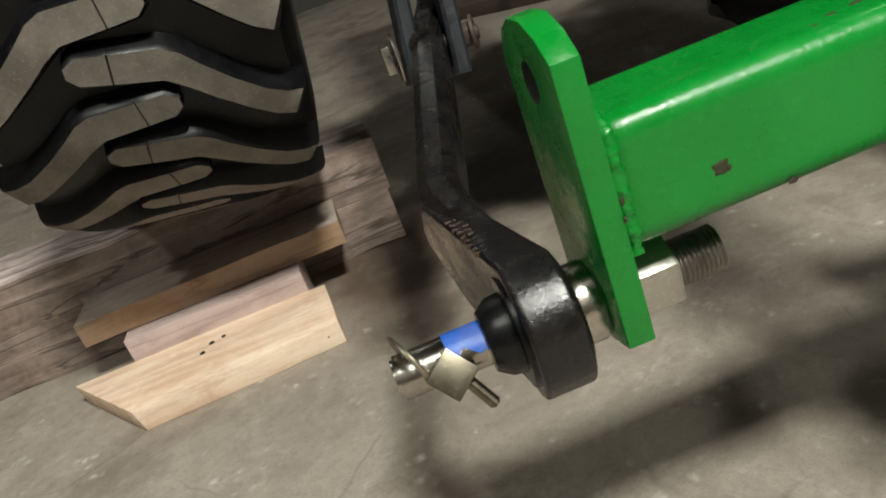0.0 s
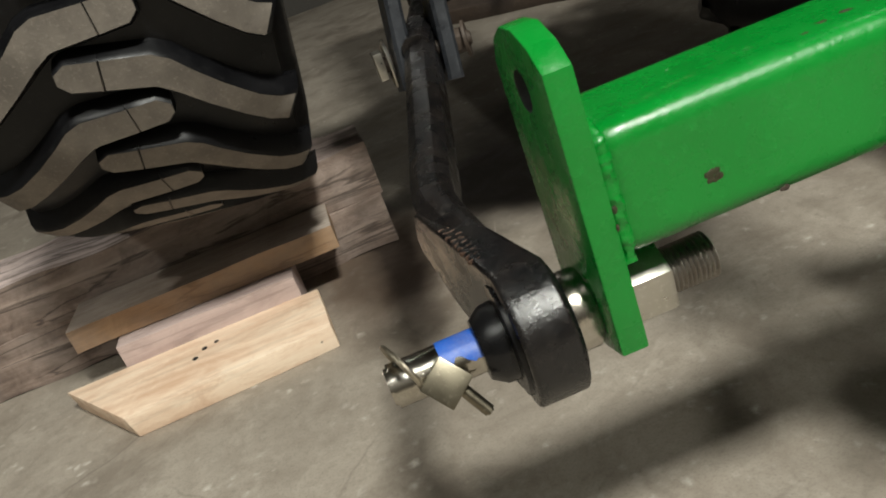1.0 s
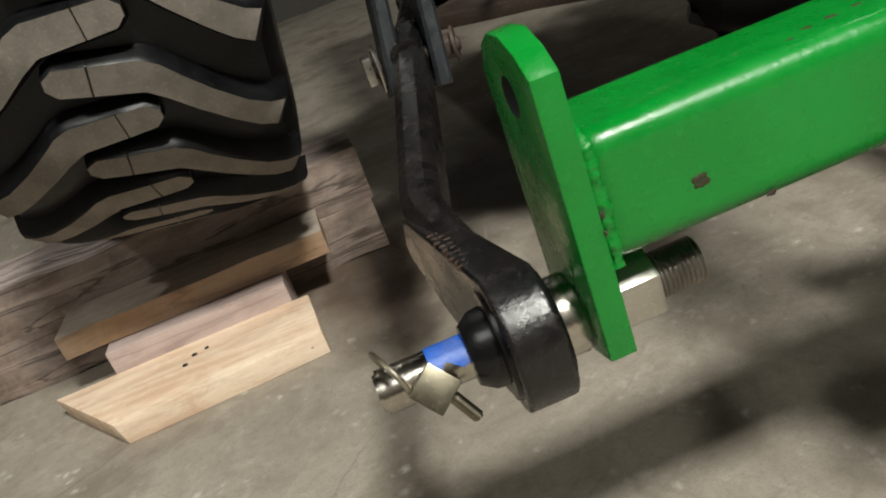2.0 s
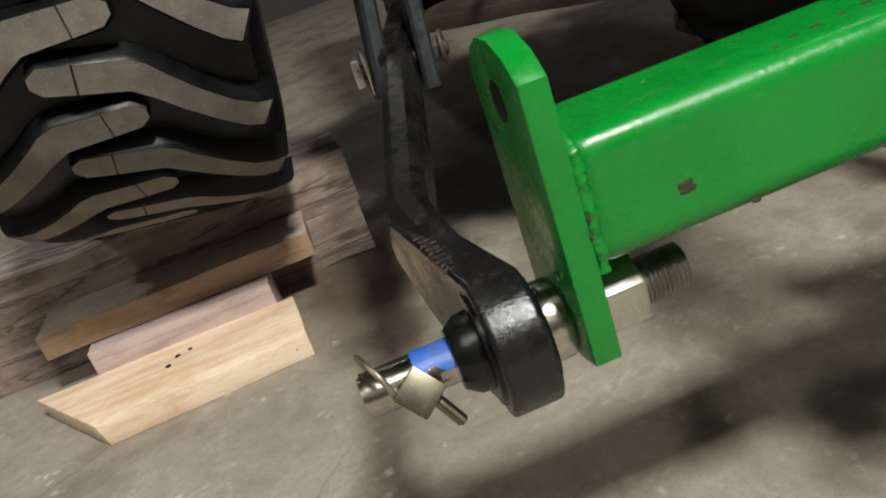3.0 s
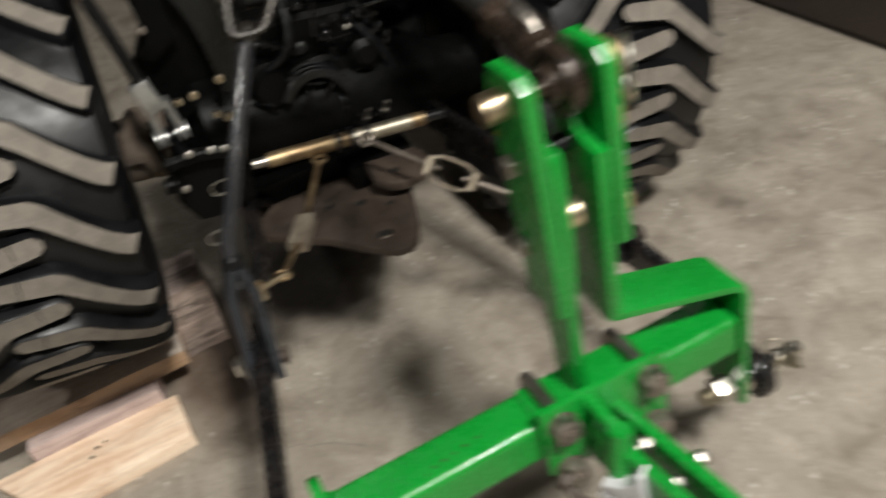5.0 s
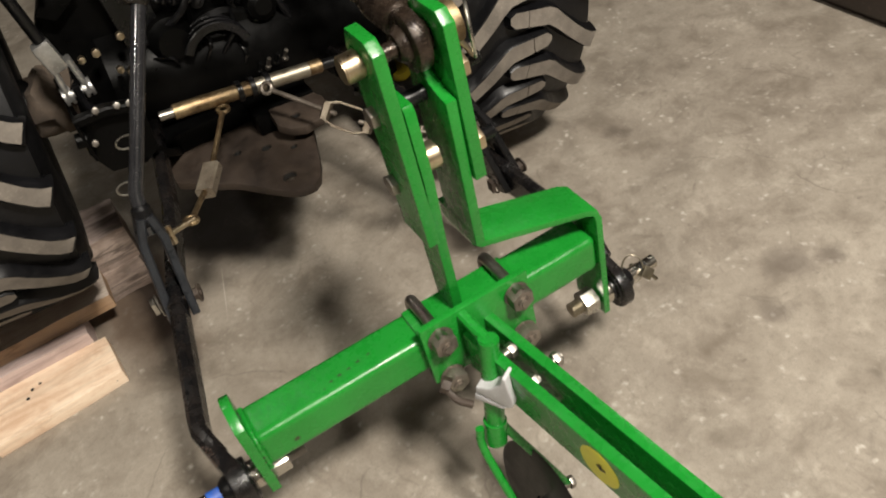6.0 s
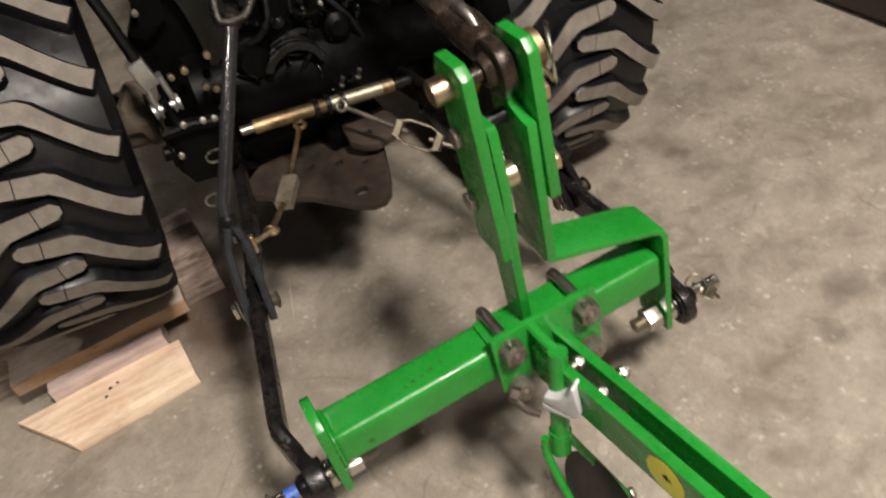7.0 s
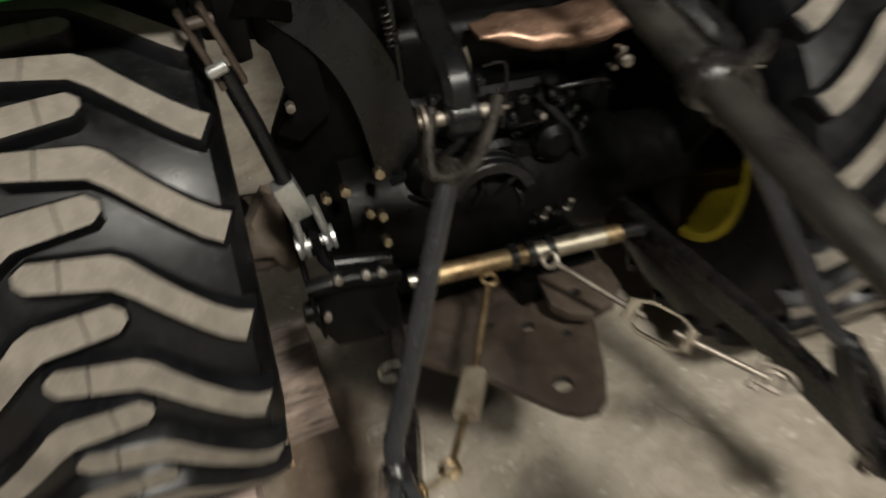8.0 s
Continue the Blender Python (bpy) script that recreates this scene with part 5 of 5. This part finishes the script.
    part("post_arm", sweep([(0.07, -0.05, 0.476), (0.072, -0.08, 0.472), (0.076, -0.112, 0.468)], slab(0.018, 0.014, 0.004)), M_GREEN, ob)
    cast = pose(0.05, -0.155, 0.394, 0, 8, -60)
    part("post_clamp", merge(prism([(-0.036, -0.014), (-0.01, -0.022), (0.02, -0.027), (0.028, -0.02), (0.031, -0.004), (0.024, 0.02), (0.018, 0.05), (0.012, 0.052), (0.008, 0.03), (-0.01, 0.008), (-0.034, -0.002)], 0.026, cast @ xz(0), 0.006, (), 3), prism([(-0.038, -0.04), (0.008, -0.036), (0.018, -0.031), (-0.01, -0.025), (-0.037, -0.022)], 0.03, cast @ xz(0), 0.004)), M_GREYCAST, ob, "bare grey cast clamp")
    part("clamp_eye_bolt", merge(sweep(smooth_line([(0.02, -0.128, 0.365), (0.003, -0.115, 0.378), (-0.004, -0.095, 0.39)], 5), circle(0.0065, 10)), hex_nut((0.004, -0.095, 0.39), (-0.006, -0.085, 0.396), 0.014)), M_RUST, ob)
    part("fork_head", rod((0.04, -0.128, 0.24), (0.05, -0.126, 0.3), 0.0195, seg=24, edge=0.006), M_GREEN, ob)
    for line in (((0.019, -0.127, 0.297), (0.013, -0.134, 0.255), (0.017, -0.175, 0.18), (0.024, -0.2, 0.112)), ((0.056, -0.128, 0.285), (0.068, -0.142, 0.25), (0.095, -0.17, 0.18), (0.125, -0.19, 0.095))):
        part("fork_arm", sweep(smooth_line(line, 6), circle(0.0075, 12)), M_GREEN, ob, "thin green fork arm")
    part("disc", lathe([(-0.005, 0.012), (-0.005, 0.06), (-0.003, 0.108), (0, 0.116), (0.003, 0.108), (0.005, 0.06), (0.005, 0.012)], (0.07, -0.195, 0.107), (1.07, -0.12, -0.053), 40, True), M_RUBBER, ob, "black coulter wheel")
    part("axle_bolt", merge(rod((0.015, -0.2, 0.115), (0.13, -0.19, 0.098), 0.007), hex_nut((0.008, -0.2, 0.116), (0.018, -0.2, 0.114), 0.012), hex_nut((0.126, -0.19, 0.099), (0.136, -0.19, 0.097), 0.012)), M_STEEL, ob)


toolbar()


def hitch_pin(x, y, z, s, label, tape):
    """A hitch pin through a plate: threaded end with nut inside, shoulder outside, smooth end with a cross hole."""
    ob = thing("hitch_pin", label, "hitch pin", (x, y, z), "hitch pins of the toolbar")
    part("shank", merge(rod((0, 0, 0), (-s * 0.122, 0, 0), 0.0132, seg=28, edge=0.002)), M_PIN, ob, "bright zinc plated shank")
    part("shoulder", lathe([(0, 0.0235), (0.002, 0.0245), (0.014, 0.0242), (0.021, 0.0225), (0.024, 0.019), (0.024, 0.013), (0, 0.013)], (0, 0, 0), (-s, 0, 0), 32, True), M_PIN, ob, "bright zinc shoulder")
    part("nut", merge(hex_nut((s * 0.0165, 0, 0), (s * 0.047, 0, 0), 0.0242)), M_ZINC, ob, "zinc plated hex nut")
    part("thread", threaded((s * 0.04, 0, 0), (s * (0.078 if tape else 0.07), 0, 0), 0.0145, 0.0028), M_STEEL if tape else M_DULLZINC, ob, "threaded end")
    if tape:
        band = bmesh.new()
        rows = []
        for k in range(13):
            x = -s * (0.066 + 0.002 * k)
            low = math.radians(172 - (30 * math.exp(-((k - 7) / 2.6) ** 2) if k > 2 else 6) + 7 * noise.noise(Vector((k * 0.7, 3.1, 0))))
            line = [math.radians(10) + (low - math.radians(10)) * j / 18 for j in range(19)]
            rows.append([[band.verts.new((x, r * math.cos(a), r * math.sin(a))) for a in line] for r in (0.0133, 0.0137)])
        for p, q in zip(rows, rows[1:]):
            for j in range(18):
                band.faces.new((p[1][j], p[1][j + 1], q[1][j + 1], q[1][j]))
                band.faces.new((p[0][j], q[0][j], q[0][j + 1], p[0][j + 1]))
            for j in (0, 18):
                band.faces.new((p[0][j], p[1][j], q[1][j], q[0][j]))
        for p in (rows[0], rows[-1]):
            for j in range(18):
                band.faces.new((p[0][j], p[0][j + 1], p[1][j + 1], p[1][j]))
        part("tape", band, M_BLUE, ob, "torn bright blue band")
    return ob


hitch_pin(-0.311, 0.0, 0.34, 1, "zinc plated hitch pin with a blue band and hex nut", True)
hitch_pin(0.356, -0.012, 0.283, -1, "zinc plated hitch pin with a hex nut", False)


def linch_pin(at_point, turn, label, ring=((0.387, -0.397, -0.832), (-0.12, 0.9, -0.42)), size=0.0155):
    """A linch pin: a square block in front of the shank, its tail, and a spring ring snapped round the shank."""
    ob = thing("linch_pin", label, "linch pin", m=Matrix.Translation(at_point) @ pose(0, 0, 0, 0, 0, turn))
    out = Vector((0.02, -0.87, 0.5)).normalized()
    across = Vector((1, 0, 0))
    down = out.cross(across).normalized()
    m = Matrix((across, out.cross(across), out)).transposed().to_4x4()
    part("block", box(-0.0108, 0.0108, -0.0108, 0.0108, 0.014, 0.025, 0.0012, Matrix.Translation((-0.0043, -0.004, -0.0105)) @ m @ pose(0.003, 0.004, 0, 0, 0, 38)), M_PLATED, ob, "dull plated square head")
    a = Vector((0.006, -0.018, -0.005))
    # near-black disc on the shank, coloured like the shade in a cross hole
    part("pin_hole", rod(Vector((0, -0.0062, 0.0112)), Vector((0, -0.0067, 0.0122)), 0.0075, edge=0), M_HOLE, ob, "dark cross hole")
    part("tail", rod(a, a + Vector((0.48, -0.384, -0.79)) * 0.021, 0.0037, edge=0.0012), M_PLATED, ob)
    part("pin", rod(out * 0.015, out * -0.032, 0.0048), M_PLATED, ob)
    p, q = Vector(ring[0]) * size, Vector(ring[1]) * size * 1.35
    c = Vector((-0.02, -0.003, 0.013))
    part("spring_ring", sweep([c + p * math.cos(t) + q * math.sin(t) for t in [2 * math.pi * k / 32 for k in range(32)]], circle(0.0017, 8), up=(1, 0, 0), closed=True), M_DULLZINC, ob, "wire spring ring")


linch_pin((-0.402, 0.0, 0.338), 0, "zinc plated linch pin through the pin end")
linch_pin((0.447, -0.012, 0.285), 0, "zinc plated linch pin hanging in the pin end", ((0.75, -0.55, -0.3), (0.35, 0.3, 0.88)), 0.02)


def mast_pin():
    ob = thing("top_pin", "yellow zinc plated top link pin through the mast", "hitch pin", (0.109, 0.0, 0.914))
    part("shank", rod((-0.058, 0, 0), (0.085, 0, 0), 0.0115, seg=24), M_GREASE, ob)
    part("head", rod((-0.083, 0, 0.003), (-0.057, 0, 0.003), 0.0195, seg=28, edge=0.002), M_GOLD, ob, "round plated head")
    part("collar", lathe([(0.056, 0.0118), (0.056, 0.027), (0.061, 0.03), (0.08, 0.029), (0.087, 0.0118)], (0, 0, 0), (1, 0, 0), 24, True), M_OLDGOLD, ob, "tarnished brown collar")
    part("spring_ring", sweep([(0.096 + 0.016 * math.cos(a), 0.032 * math.cos(a) - 0.008, -0.014 + 0.042 * math.sin(a)) for a in [2 * math.pi * k / 28 for k in range(28)]], circle(0.0026, 8), up=(1, 0, 0), closed=True), M_ZINC, ob, "bright wire ring")
    part("clip", rod((0.07, -0.012, -0.01), (0.088, -0.024, -0.05), 0.004), M_GOLD, ob)
    for x in (-0.036, 0.033):
        part("spacer_ring", lathe([(0, 0.0118), (0, 0.02), (0.008, 0.02), (0.008, 0.0118)], (x, 0, 0), (x + 1, 0, 0), 24, True), M_GREASE, ob)


mast_pin()


# ---- far side of the shop ----
def dark_chest():
    ob = thing("storage_chest", "dark brown low storage chest standing on the floor", "chest", (2.05, 0.8, 0))
    part("body", box(-0.32, 0.32, -2.0, 2.0, 0.02, 0.55, 0.01), M_DARKBOX, ob)
    part("plinth", box(-0.3, 0.3, -1.95, 1.95, 0.0, 0.05, 0.004), M_DARKBOX, ob)
    part("corner_strip", box(-0.332, -0.319, -0.16, -0.125, 0.12, 0.5, 0.003), M_WHITE, ob, "white painted strip")


dark_chest()
